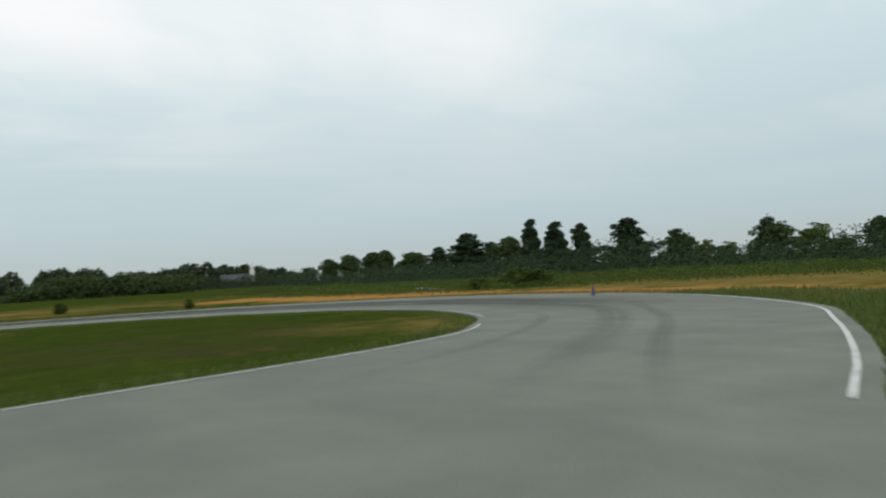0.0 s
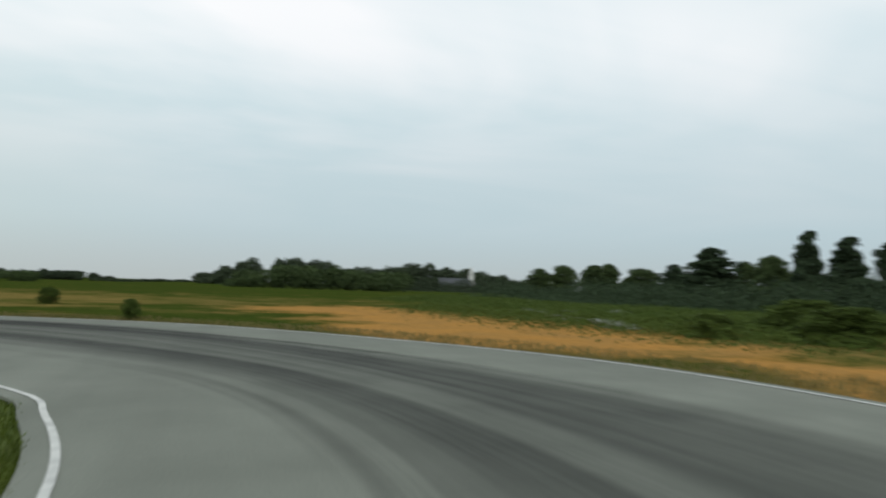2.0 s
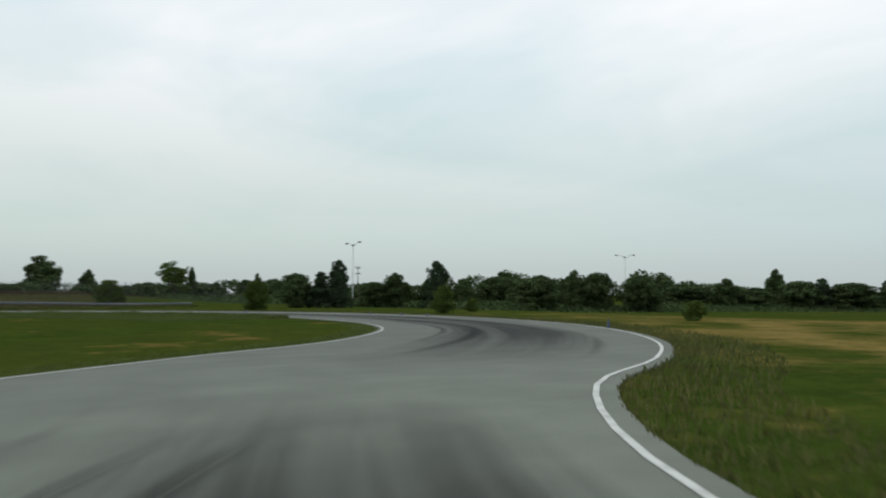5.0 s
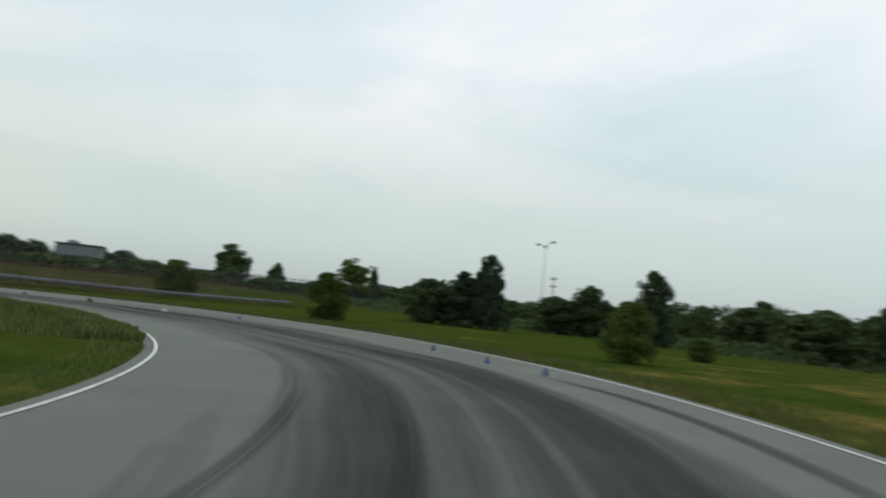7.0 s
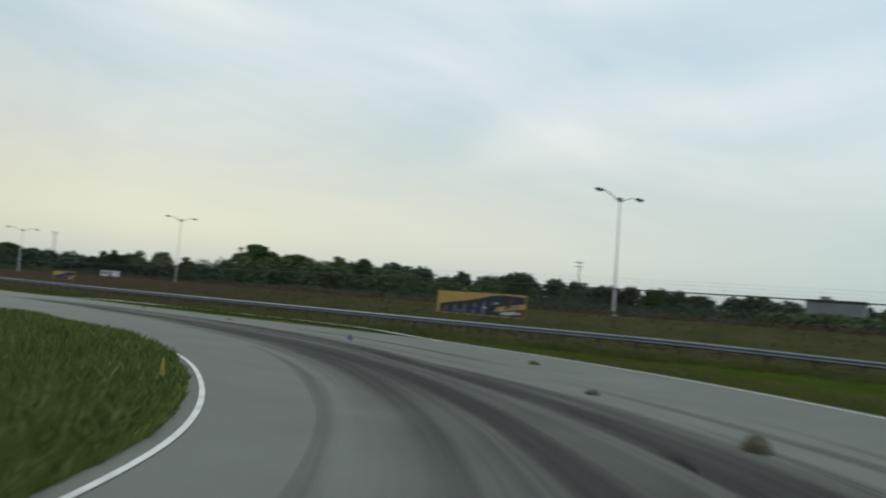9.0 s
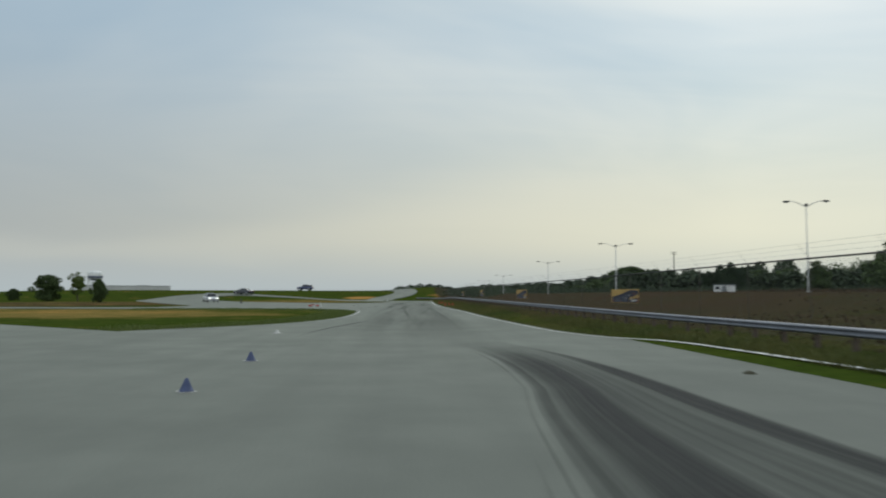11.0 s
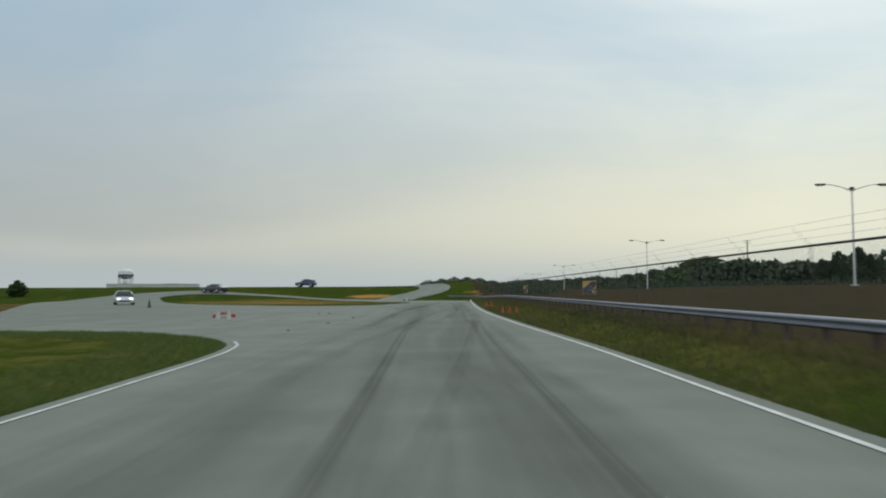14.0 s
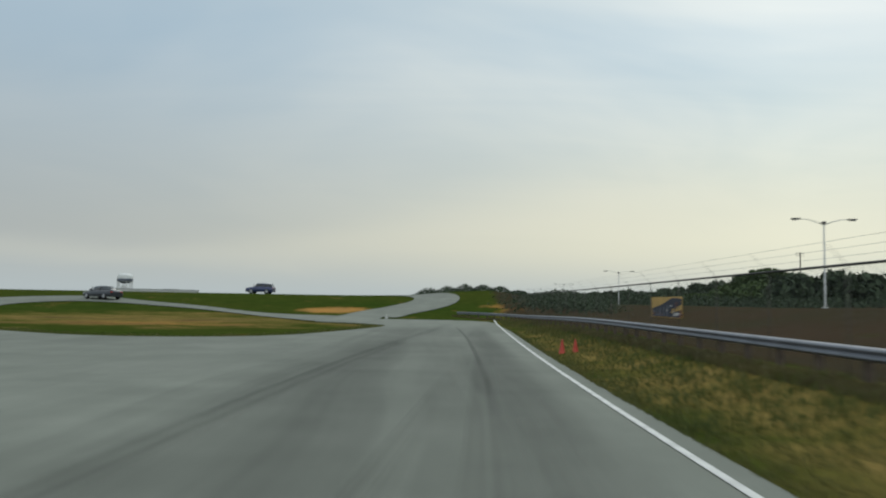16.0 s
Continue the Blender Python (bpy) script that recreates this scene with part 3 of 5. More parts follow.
# pairs of skid arcs that cross the bends at a slant
skid_rng = random.Random(23)
for ea, eb, first, last, lo, hi, n in ((co, ci, 6, 84, 0.20, 0.66, 6), (so, si, 4, 150, 0.28, 0.66, 11)):
    for _ in range(n):
        i0 = skid_rng.randrange(first, last - 22)
        i1 = min(last, i0 + skid_rng.randrange(20, 44))
        f0 = skid_rng.uniform(lo, hi)
        f1 = min(hi + 0.04, max(lo, f0 + skid_rng.uniform(-0.2, 0.1)))
        wear = skid_rng.uniform(0.2, 0.4)
        for gap in (0.0, skid_rng.choice((1.5, 1.5, 0.0))):
            pts = []
            for q in range(9):
                t = q / 8
                i = int(i0 + (i1 - i0) * t)
                a, b = ea[i], eb[i]
                pts.append((a + (b - a) * (f0 + (f1 - f0) * t * t) + (b - a).normalized() * gap).to_tuple())
            c = resample(pts, 50)
            w = skid_rng.uniform(0.12, 0.30)
            rubber(offset(c, w), offset(c, -w), 0, 50, [(0, 0.0, 1.0), (50, 0.0, 1.0)], wear)
# single skid streaks
for points, wide, wear in (([(-75, -6.5), (-78.6, -9.4), (-80.7, -10.8), (-83.5, -12.6), (-87, -15.0), (-91.5, -19.5), (-94, -26)], 1.1, 0.15), ([(-76.5, -5.2), (-79.5, -8.0), (-81.4, -9.5), (-84, -11.4), (-88.5, -14.6), (-94.5, -20.5)], 0.5, 0.16),
                           ([(-74, -9.5), (-77.5, -12.2), (-81.5, -14.0), (-85.2, -16.2), (-88.8, -19.6), (-91, -25)], 0.45, 0.12), ([(-4.75, -20), (-4.65, -16.6), (-4.5, -14.5), (-4.15, -11.2), (-3.6, -7.8), (-2.9, -3.5)], 0.20, 0.75), ([(0.9, 44), (1.0, 60), (0.9, 72), (0.5, 86)], 0.16, 0.28), ([(-2.6, 20), (-2.9, 40), (-2.2, 58), (-0.6, 78), (0.4, 92)], 0.6, 0.18),
                           ([(-0.9, -12), (-1.0, 8), (-1.3, 26), (-1.2, 44)], 0.30, 0.2), ([(1.3, -14), (1.4, 10), (1.5, 30)], 0.25, 0.18),
                           ([(-43.6, -78.0), (-38, -79.9), (-33, -80.7), (-28, -80.3)], 0.45, 0.6), ([(4.2, -36), (4.4, -46), (2.9, -52.5), (0.2, -59.5)], 0.3, 0.5)):
    c = resample(points, 60)
    rubber(offset(c, wide / 2), offset(c, -wide / 2), 0, 60, [(0, 0.0, 1.0), (60, 0.0, 1.0)], wear)


# ---- hill roads, laid on the slope ----
def hill_road(edge_a, edge_b, label):
    """A lane between two edges, draped over the slope."""
    m = 6
    verts, faces = [], []
    for p, q in zip(edge_a, edge_b):
        for j in range(m + 1):
            r = p + (q - p) * j / m
            verts.append((r.x, r.y, max(height(r.x, r.y) + 0.05, 0.0) + 0.012))
    for i in range(len(edge_a) - 1):
        for j in range(m):
            k = i * (m + 1) + j
            faces.append((k, k + m + 1, k + m + 2, k + 1))
    ob = part_data("road", verts, faces, ASPHALT)
    return tagged(ob, label, "road", kind="structure")


lane = spline([(-6.8, 101.5), (-5.8, 107), (-3.7, 113), (-1.7, 120), (-1.7, 126), (-4, 133), (-9, 142), (-14, 152)], 1.0)
hill_road(offset(lane, 2.6), offset(lane, -2.6), "pale grey asphalt lane winding up the grass hill")
# the narrow lane behind the island bends back round its far end to the track
LOOP_OUT = [(-5.5, 101.9), (-9.7, 101.9), (-15.7, 103.7), (-23.4, 110.2), (-31.5, 115.4), (-36, 118.6), (-40.5, 120.4), (-45.5, 118), (-49.8, 112.5), (-51.8, 105), (-51.6, 97)]
LOOP_IN = [(-5.5, 88.4), (-9, 90), (-14.6, 98.6), (-22.3, 106.4), (-29.5, 110.8), (-34.5, 113.0), (-38.5, 113.4), (-41, 111), (-41.6, 108), (-40.6, 104.5), (-37, 96.4)]
hill_road(resample(LOOP_OUT, 110), resample(LOOP_IN, 110), "narrow pale asphalt lane looping round the grass island")


# ---- guard rail and chain-link fence ----
def beam_low(y):
    """Height of the beam's lower edge along the rail."""
    return 0.58 + 0.15 * smooth((y + 25) / 40) - 0.32 * smooth((y - 65) / 35) - 0.24 * smooth((-y - 56) / 14)


def build_rail():
    top = thing("guard_rail", Matrix.Identity(4), "galvanised steel guard rail on posts along the track", "guard rail")
    line = resample(RAIL, 260)
    sd = sides(line)
    prof = [(0.00, 0.0), (0.03, 0.02), (0.075, 0.06), (0.075, 0.10), (0.02, 0.14), (0.02, 0.18), (0.075, 0.22), (0.075, 0.26), (0.03, 0.30), (0.0, 0.32)]
    verts, faces = [], []
    n = len(prof)
    for p, s in zip(line, sd):
        z0 = beam_low(p.y)
        for o, z in prof:
            verts.append((p.x - s.x * o, p.y - s.y * o, z0 + z * 0.675))
        for o, z in prof:
            verts.append((p.x - s.x * (o - 0.012), p.y - s.y * (o - 0.012), z0 + z * 0.675))
    m = 2 * n
    for i in range(len(line) - 1):
        for j in range(n - 1):
            a, b = i * m + j, (i + 1) * m + j
            faces.append((a, b, b + 1, a + 1))
            faces.append((a + n, a + n + 1, b + n + 1, b + n))
        faces.append((i * m, i * m + n, (i + 1) * m + n, (i + 1) * m))
        faces.append((i * m + n - 1, (i + 1) * m + n - 1, (i + 1) * m + 2 * n - 1, i * m + 2 * n - 1))
    part_data("beam", verts, faces, STEEL, top, True)
    bm = bmesh.new()
    box(bm, 0, 0, 0.33, 0.10, 0.14, 0.76, 0.01)
    post = part("post", bm, POST_DARK, top, "dark weathered timber post")
    pts = resample(RAIL, 132)
    ps = sides(pts)
    for i, (p, s) in enumerate(zip(pts, ps)):
        o = post if i == 0 else post.copy()
        if i:
            scene.collection.objects.link(o)
            o.parent = top
        q = p + s * 0.13
        o.matrix_basis = pose(q.x, q.y, beam_low(q.y) - 0.55, 0, 0, math.degrees(math.atan2(s.y, s.x)))


POST_DARK = mat_plain("dark_weathered_timber", (0.12, 0.092, 0.070), 0.9, 0, 0.4, 8)
POST_WOOD = mat_plain("weathered_timber", (0.13, 0.115, 0.09), 0.85, 0, 0.4, 8)
build_rail()


FENCE_TOP = 2.56


def fence_top(y):
    return FENCE_TOP - 0.29 * smooth((y + 30) / 35)


def fence_line(n):
    return resample(FENCE, n)


def build_fence():
    top = thing("chain_link_fence", Matrix.Identity(4), "tall galvanised chain-link fence topped with barbed wire", "fence")
    line = fence_line(240)
    verts, faces, uvs = [], [], []
    s = 0.0
    for i, p in enumerate(line):
        if i:
            s += (p - line[i - 1]).length
        z = height(p.x, p.y)
        verts += [(p.x, p.y, z + 0.03), (p.x, p.y, fence_top(p.y))]
        uvs += [(s, 0.0), (s, fence_top(p.y) - z)]
    for i in range(len(line) - 1):
        faces.append((2 * i, 2 * i + 2, 2 * i + 3, 2 * i + 1))
    mesh = part_data("wire_mesh", verts, faces, CHAIN, top)
    u = mesh.data.uv_layers.new(name="UVMap")
    u.data.foreach_set("uv", [c for l in mesh.data.loops for c in uvs[l.vertex_index]])
    bm = bmesh.new()
    tube(bm, [(p.x, p.y, fence_top(p.y)) for p in line], [0.026] * len(line), 6)
    part("top_rail", bm, WIRE_DARK, top, "dark round top rail")
    sd = sides(line)
    for k, (out, up) in enumerate(((0.12, 0.14), (0.24, 0.27), (0.36, 0.40))):
        bm = bmesh.new()
        tube(bm, [(p.x - q.x * out, p.y - q.y * out, fence_top(p.y) + up) for p, q in zip(line, sd)], [0.003] * len(line), 4)
        part("barbed_wire", bm, STEEL, top)
    bm = bmesh.new()
    tube(bm, [(0, 0, -0.3), (0, 0, FENCE_TOP)], [0.011, 0.011], 8)
    tube(bm, [(0, 0, FENCE_TOP), (-0.38, 0, FENCE_TOP + 0.42)], [0.005, 0.003], 6)
    post = part("post", bm, WIRE_GREY, top)
    pts = fence_line(90)
    for i, (p, q) in enumerate(zip(pts, sides(pts))):
        o = post if i == 0 else post.copy()
        if i:
            scene.collection.objects.link(o)
            o.parent = top
        o.matrix_basis = pose(p.x, p.y, 0, 0, 0, math.degrees(math.atan2(q.y, q.x))) @ Matrix.Diagonal((1, 1, fence_top(p.y) / FENCE_TOP, 1))


WIRE_DARK = mat_plain("dull_dark_fence_pipe", (0.040, 0.040, 0.038), 0.7, 0.2)
WIRE_GREY = mat_plain("weathered_galvanised_pipe", (0.075, 0.066, 0.056), 0.8, 0.1)
build_fence()


# ---- street lamps ----
def build_lamp():
    """One pole, 9 m high, with two arms of 2 m and their heads."""
    top = thing("street_lamp", Matrix.Identity(4), "tall pale steel street lamp with two arms", "street lamp", "street lamps")
    bm = bmesh.new()
    tube(bm, [(0, 0, -0.4), (0, 0, 0.5), (0, 0, 9.0)], [0.10, 0.09, 0.055], 10)
    part("pole", bm, POLE_GREY, top)
    bm = bmesh.new()
    box(bm, 0, 0, 0.06, 0.42, 0.42, 0.12, 0.02)
    part("base_plate", bm, POLE_GREY, top)
    bm = bmesh.new()
    box(bm, 0, 0, 9.14, 0.34, 0.26, 0.24, 0.05)
    part("junction_box", bm, LAMP_DARK, top, "dark junction box on the pole top")
    for sgn in (-1, 1):
        bm = bmesh.new()
        tube(bm, [(0, 0, 8.9), (sgn * 0.7, 0, 9.22), (sgn * 1.4, 0, 9.46), (sgn * 2.0, 0, 9.52)], [0.05, 0.045, 0.04, 0.035], 8)
        part("arm", bm, POLE_GREY, top)
        bm = bmesh.new()
        box(bm, sgn * 2.35, 0, 9.50, 0.78, 0.30, 0.17, 0.05)
        head = part("lamp_head", bm, LAMP_DARK, top, "dark grey lamp head")
        bm = bmesh.new()
        box(bm, sgn * 2.42, 0, 9.40, 0.48, 0.22, 0.08, 0.03)
        part("lens", bm, LENS, head)
    return top


LENS = mat_plain("cloudy_lamp_lens", (0.5, 0.5, 0.48), 0.3, 0, 0.1)
lamp = build_lamp()
# x, y, top of the pole, turn of the arms
LAMPS = [(41.8, -39.3, 11.4, -7), (38.1, 25.5, 10.3, -12), (24.0, 42.5, 7.3, 0), (24.5, 87.5, 7.1, 0), (23.4, 141.3, 6.0, 0), (38.2, -108.1, 9.8, 0), (68.4, -207.0, 12.0, 50), (24, 195, 5.6, 0), (24, 250, 5.4, 0)]
for i, (x, y, z, turn) in enumerate(LAMPS):
    g = height(x, y)
    k = (z - g) / 9.1
    reach = 0.78 if y > 0 else 1.0
    if i == 0:
        lamp.matrix_basis = pose(x, y, g, 0, 0, turn) @ Matrix.Diagonal((1.25, 1.25, k, 1))
    else:
        copy_thing(lamp, pose(x, y, g, 0, 0, turn) @ Matrix.Diagonal((reach / 1.25, reach / 1.25, k / lamp.scale.z, 1)))


# ---- trees ----
def leaf_cloud(rng, centers, count, size, flat=0.5):
    """Small leaf blades thrown over lumps: each lump is centre and three radii."""
    vol = [c[3] * c[4] * c[5] for c in centers]
    tot = sum(vol)
    verts, faces = [], []
    for c, v in zip(centers, vol):
        for _ in range(max(3, int(count * v / tot))):
            d = Vector((rng.gauss(0, 1), rng.gauss(0, 1), rng.gauss(0, 1))).normalized() * rng.uniform(0.45, 1.0) ** 0.6
            p = Vector((c[0] + d.x * c[3], c[1] + d.y * c[4], c[2] + d.z * c[5]))
            s = size * rng.uniform(0.6, 1.4)
            n = Vector((rng.gauss(0, 1), rng.gauss(0, 1), rng.gauss(0, 1) + flat)).normalized()
            a = n.orthogonal().normalized()
            a = (Matrix.Rotation(rng.uniform(0, 6.3), 3, n) @ a) * s
            b = n.cross(a) * 0.75
            k = len(verts)
            verts += [tuple(p - a), tuple(p - 0.25 * a - b * 0.7), tuple(p + a + n * s * 0.25), tuple(p - 0.1 * a + b * 0.7)]
            faces.append((k, k + 1, k + 2, k + 3))
    return verts, faces


def build_tree(kind, seed, leaf, label):
    """A tree of height 1 and width 1 (scaled where it stands), rooted at its origin."""
    rng = random.Random(seed)
    top = thing("bush" if kind == "s" else "tree", Matrix.Identity(4), label, "bush" if kind == "s" else "tree", "bushes" if kind == "s" else "trees")
    bm = bmesh.new()
    lean = Vector((rng.uniform(-0.03, 0.03), rng.uniform(-0.03, 0.03), 0))
    hh = 0.62 if kind in "bls" else 0.84
    tube(bm, [Vector((0, 0, -0.05)), Vector((0, 0, 0.12)) + lean * 0.3, Vector((0, 0, hh * 0.6)) + lean, Vector((0, 0, hh)) + lean * 1.5], [0.035, 0.026, 0.016, 0.005], 7)
    lumps = []

    def limb(e, thick):
        b = Vector((0, 0, max(0.06, e.z - 0.26))) + lean * 0.5
        tube(bm, [b, (b + e) / 2 + Vector((0, 0, 0.02)), e], [thick, thick * 0.65, 0.003], 5)

    # outline of the crown: its half width at height z
    if kind == "b":
        rim = lambda z: 0.49 * max(0.0, 1 - abs((z - 0.42) / 0.60) ** 1.9) ** 0.75 * (0.88 + 0.4 * noise.noise(Vector((seed, z * 5.0, 0.5)))) + 0.02
        n, low, count, size, q0, q1 = 95, 0.03, 13000, 0.025, 0.06, 0.13
    elif kind == "l":
        rim = lambda z: 0.48 * max(0.0, 1 - abs((z - 0.58) / 0.44) ** 2.0) ** 0.7 + 0.02
        n, low, count, size, q0, q1 = 46, 0.26, 5200, 0.023, 0.04, 0.10
    elif kind == "p":
        rim = lambda z: (0.54 * (1 - z) ** 0.72 + 0.04) * (0.90 + 0.35 * noise.noise(Vector((seed * 1.7, z * 9.0, 0.5))))
        n, low, count, size, q0, q1 = 130, 0.02, 13000, 0.023, 0.04, 0.095
    elif kind == "c":
        rim = lambda z: 0.46 * (1 - max(0.0, (z - 0.25) / 0.78) ** 1.8) ** 0.8 * (0.86 + 0.14 * min(1.0, z / 0.15)) * (0.92 + 0.3 * noise.noise(Vector((seed, z * 6.0, 0.5)))) + 0.02
        n, low, count, size, q0, q1 = 100, 0.02, 12000, 0.023, 0.045, 0.10
    else:
        rim = lambda z: 0.46 * max(0.0, 1 - abs((z - 0.40) / 0.62) ** 2.0) ** 0.65
        n, low, count, size, q0, q1 = 95, 0.02, 13000, 0.021, 0.08, 0.15
    for i in range(n):
        z = low + (0.96 - low) * rng.random() ** (1.25 if kind in "pc" else 1.0)
        an = rng.uniform(0, 6.283)
        bulge = 1.0 + (0.22 if kind == "s" else 0.5) * noise.noise(Vector((math.cos(an) * 1.3 + seed, math.sin(an) * 1.3, z * 4.5)))
        edge = max(0.0, rim(z)) * bulge
        q = min(rng.uniform(q0, q1), 0.03 + edge * 0.6)
        r = max(0.0, edge - q * 0.5) * rng.random() ** 0.35
        tall = q * {"p": 0.55, "c": 0.8}.get(kind, 0.8)
        e = Vector((math.cos(an) * r, math.sin(an) * r, min(z, 0.985 - tall))) + lean * z
        if i % 6 == 0:
            limb(e, 0.010)
        lumps.append((e.x, e.y, e.z, q, q, tall))
    # leading shoot
    lumps.append((lean.x, lean.y, 0.93, 0.035 if kind in "pc" else 0.08, 0.035 if kind in "pc" else 0.08, 0.065))
    # the shaded heart of the crown
    for z in (0.2, 0.38, 0.56, 0.72) if kind != "l" else (0.55, 0.72):
        r = max(0.04, rim(z) * 0.64)
        lumps.append((0, 0, z, r, r, 0.12))
    part("trunk", bm, BARK, top)
    v, f = leaf_cloud(rng, lumps, count, size)
    part_data("crown", v, f, leaf, top)
    return top


TREE_LABELS = {"b": "leafy mid-green deciduous tree with a full uneven crown", "l": "light green airy young tree in the field",
               "p": "dark green pine with ragged layered branches", "c": "dense dark green conical juniper tree", "s": "low rounded green bush in the rough grass"}
STOCK = {}
for kd, leaf_m in (("b", LEAF_GREEN), ("l", LEAF_LIGHT), ("p", LEAF_DARK), ("c", LEAF_DARK), ("s", LEAF_LIGHT)):
    STOCK[kd] = [build_tree(kd, 11 * i + ord(kd), leaf_m, TREE_LABELS[kd]) for i in range(3)]
USED = set()
tree_rng = random.Random(5)


def plant(rows):
    for x, y, ztop, wide, kd in rows:
        src = tree_rng.choice(STOCK[kd])
        g = height(x, y)
        h = max(0.8, ztop - g)
        w = wide * (1.75 if kd == "p" else 1.2)
        m = pose(x, y, g - 0.02, 0, 0, tree_rng.uniform(0, 360)) @ Matrix.Diagonal((w, w, h * 1.02, 1))
        if src.name not in USED:
            USED.add(src.name)
            WAITING[src.name] = (src, m)
        else:
            copy_thing(src, m)


WAITING = {}
# beyond the first bend
plant([(-164, -175, 6.7, 6.1, "b"), (-168.6, -172.5, 7.6, 6.1, "b"), (-183.9, -185.3, 8.5, 8, "b"), (-187, -183.5, 8.9, 7.2, "b"), (-183.2, -163.6, 7.3, 8, "b"),
       (-183.7, -152.5, 8, 6.4, "p"), (-164.5, -116.8, 9, 8.4, "p"), (-169, -114.7, 7, 4.6, "b"), (-165, -104.9, 7.4, 5.2, "b"), (-155.9, -89.4, 9.3, 4.2, "p"),
       (-158.8, -86.6, 8.6, 5.1, "p"), (-163.5, -85.3, 8.2, 4.8, "p"), (-162.5, -74.7, 8.1, 7.3, "p")])
# behind the dry bank
plant([(-172.9, -73.2, 6.2, 7, "b"), (-168.8, -65.8, 4, 3.7, "l"), (-170.2, -63.5, 3.5, 4.3, "l"), (-210.6, -78.4, 8.5, 10.2, "b"), (-177.9, -54.3, 5.4, 5.5, "l"),
       (-181.6, -52.1, 3.5, 5.6, "l"), (-206.6, -56.8, 6.6, 5.1, "b"), (-171.1, -36.9, 5.9, 7.2, "p"), (-180.4, -36.6, 6.3, 7.8, "p")])
# round the second bend
plant([(97.6, -93.3, 9, 7.7, "l"), (96.9, -96.9, 7.7, 2, "b"), (-0.1, -78.2, 2.85, 2.5, "s"), (84.5, -105.2, 4.8, 3.7, "b"), (83.8, -107.6, 6.2, 3, "b"),
       (40.6, -98.8, 5, 5.9, "b"), (8.2, -91.2, 5.7, 3.2, "c"), (11.6, -87.4, 3.5, 4.4, "b"), (10.0, -89.6, 4.3, 2.7, "p"), (19.2, -101.7, 3.3, 4.3, "b"),
       (17.7, -104.6, 4.6, 3.5, "b"), (10.6, -107, 6.1, 4.0, "c"), (-20.5, -87.3, 2.3, 1.9, "s"), (33.1, -127.3, 4.4, 3, "b"), (39.2, -140.3, 6, 7.2, "b"),
       (14.1, -127.5, 4.1, 7, "b")])
# the long copse
plant([(16.2, -138, 5.6, 5.3, "b"), (13.8, -140.5, 5.2, 5.3, "b"), (11.1, -147.9, 4.8, 6.8, "b"), (19, -168.7, 3.4, 9.7, "b"), (14.8, -176.3, 4.7, 6.7, "b"),
       (28.6, -214.8, 7.7, 6, "b"), (12.4, -180.8, 3, 9.1, "b"), (5.3, -184.9, 4.2, 6.8, "b"), (2.9, -188.9, 4.7, 4.8, "c"), (-1.4, -191, 3.8, 9.2, "b"),
       (0.2, -208, 4.5, 4.1, "c"), (-7.1, -197.4, 3.8, 7.1, "b")])
# right of the copse
plant([(123.3, -69.2, 10.7, 9.7, "b"), (123.3, -79.1, 7.6, 5, "b"), (33.9, -134.4, 4.7, 7, "b"), (23.5, -131.3, 3.7, 4.5, "b"), (20.8, -134.4, 4.8, 6.4, "b"),
       (24.7, -144.7, 4.9, 5, "b"), (27.2, -122.2, 3.4, 3, "b")])
# past the fence
plant([(82.7, 100.8, 8.4, 5.8, "b"), (125.5, 133.1, 16.2, 15.7, "b"), (136, 125.4, 14.2, 12, "b"), (146, 117.3, 14.6, 11.4, "b"),
       (148.6, 106.6, 14.3, 9, "b"), (165.1, 99.1, 12.7, 7.4, "b"), (125.6, 28.7, 10, 6.3, "b"), (99.9, -0.8, 7.4, 2.5, "b"), (140, 2.8, 8.4, 4.4, "b")])
# left of the straight
plant([(-71.4, 90, 2.1, 2.3, "b"), (-61.2, 81.2, 4.4, 4.2, "b"), (-55.5, 79.5, 4.8, 2.8, "l"), (-48.2, 70.0, 3.5, 2.2, "b"), (-64.3, 110, 3.05, 3.1, "b")])
# right of the straight
plant([(88.1, 243.5, 12.5, 15.5, "b"), (82.4, 245.6, 10.9, 9.7, "b"), (79, 246.7, 8.5, 9.7, "b"), (100.8, 251.9, 11.7, 8.2, "b"), (93.4, 172.1, 10.5, 4.9, "c"),
       (90.4, 173.8, 8.6, 4.4, "c"), (90.8, 159.1, 10.6, 5.4, "c"), (93.3, 157.6, 9.1, 4.6, "c")])

# low bushes in the rough
plant([(-43.2, -90.8, 1.2, 1.4, "s"), (-83, -69, 0.9, 1.1, "s"), (-60, -86, 0.8, 1.2, "s"), (19, -67.5, 3.2, 3.4, "s"), (-88.4, -53.4, 0.45, 0.7, "s"),
       (-112, -44, 1.3, 3.2, "s"), (-116, -50, 1.5, 3.6, "s"), (-109, -47, 0.9, 2.2, "s"), (-72, -92, 0.9, 1.6, "s"), (-14, -95, 1.0, 1.3, "s")])
for src, m in WAITING.values():
    src.matrix_basis = m
for srcs in STOCK.values():
    for src in srcs:
        if src.name not in USED:
            for o in (*src.children_recursive, src):
                bpy.data.objects.remove(o)


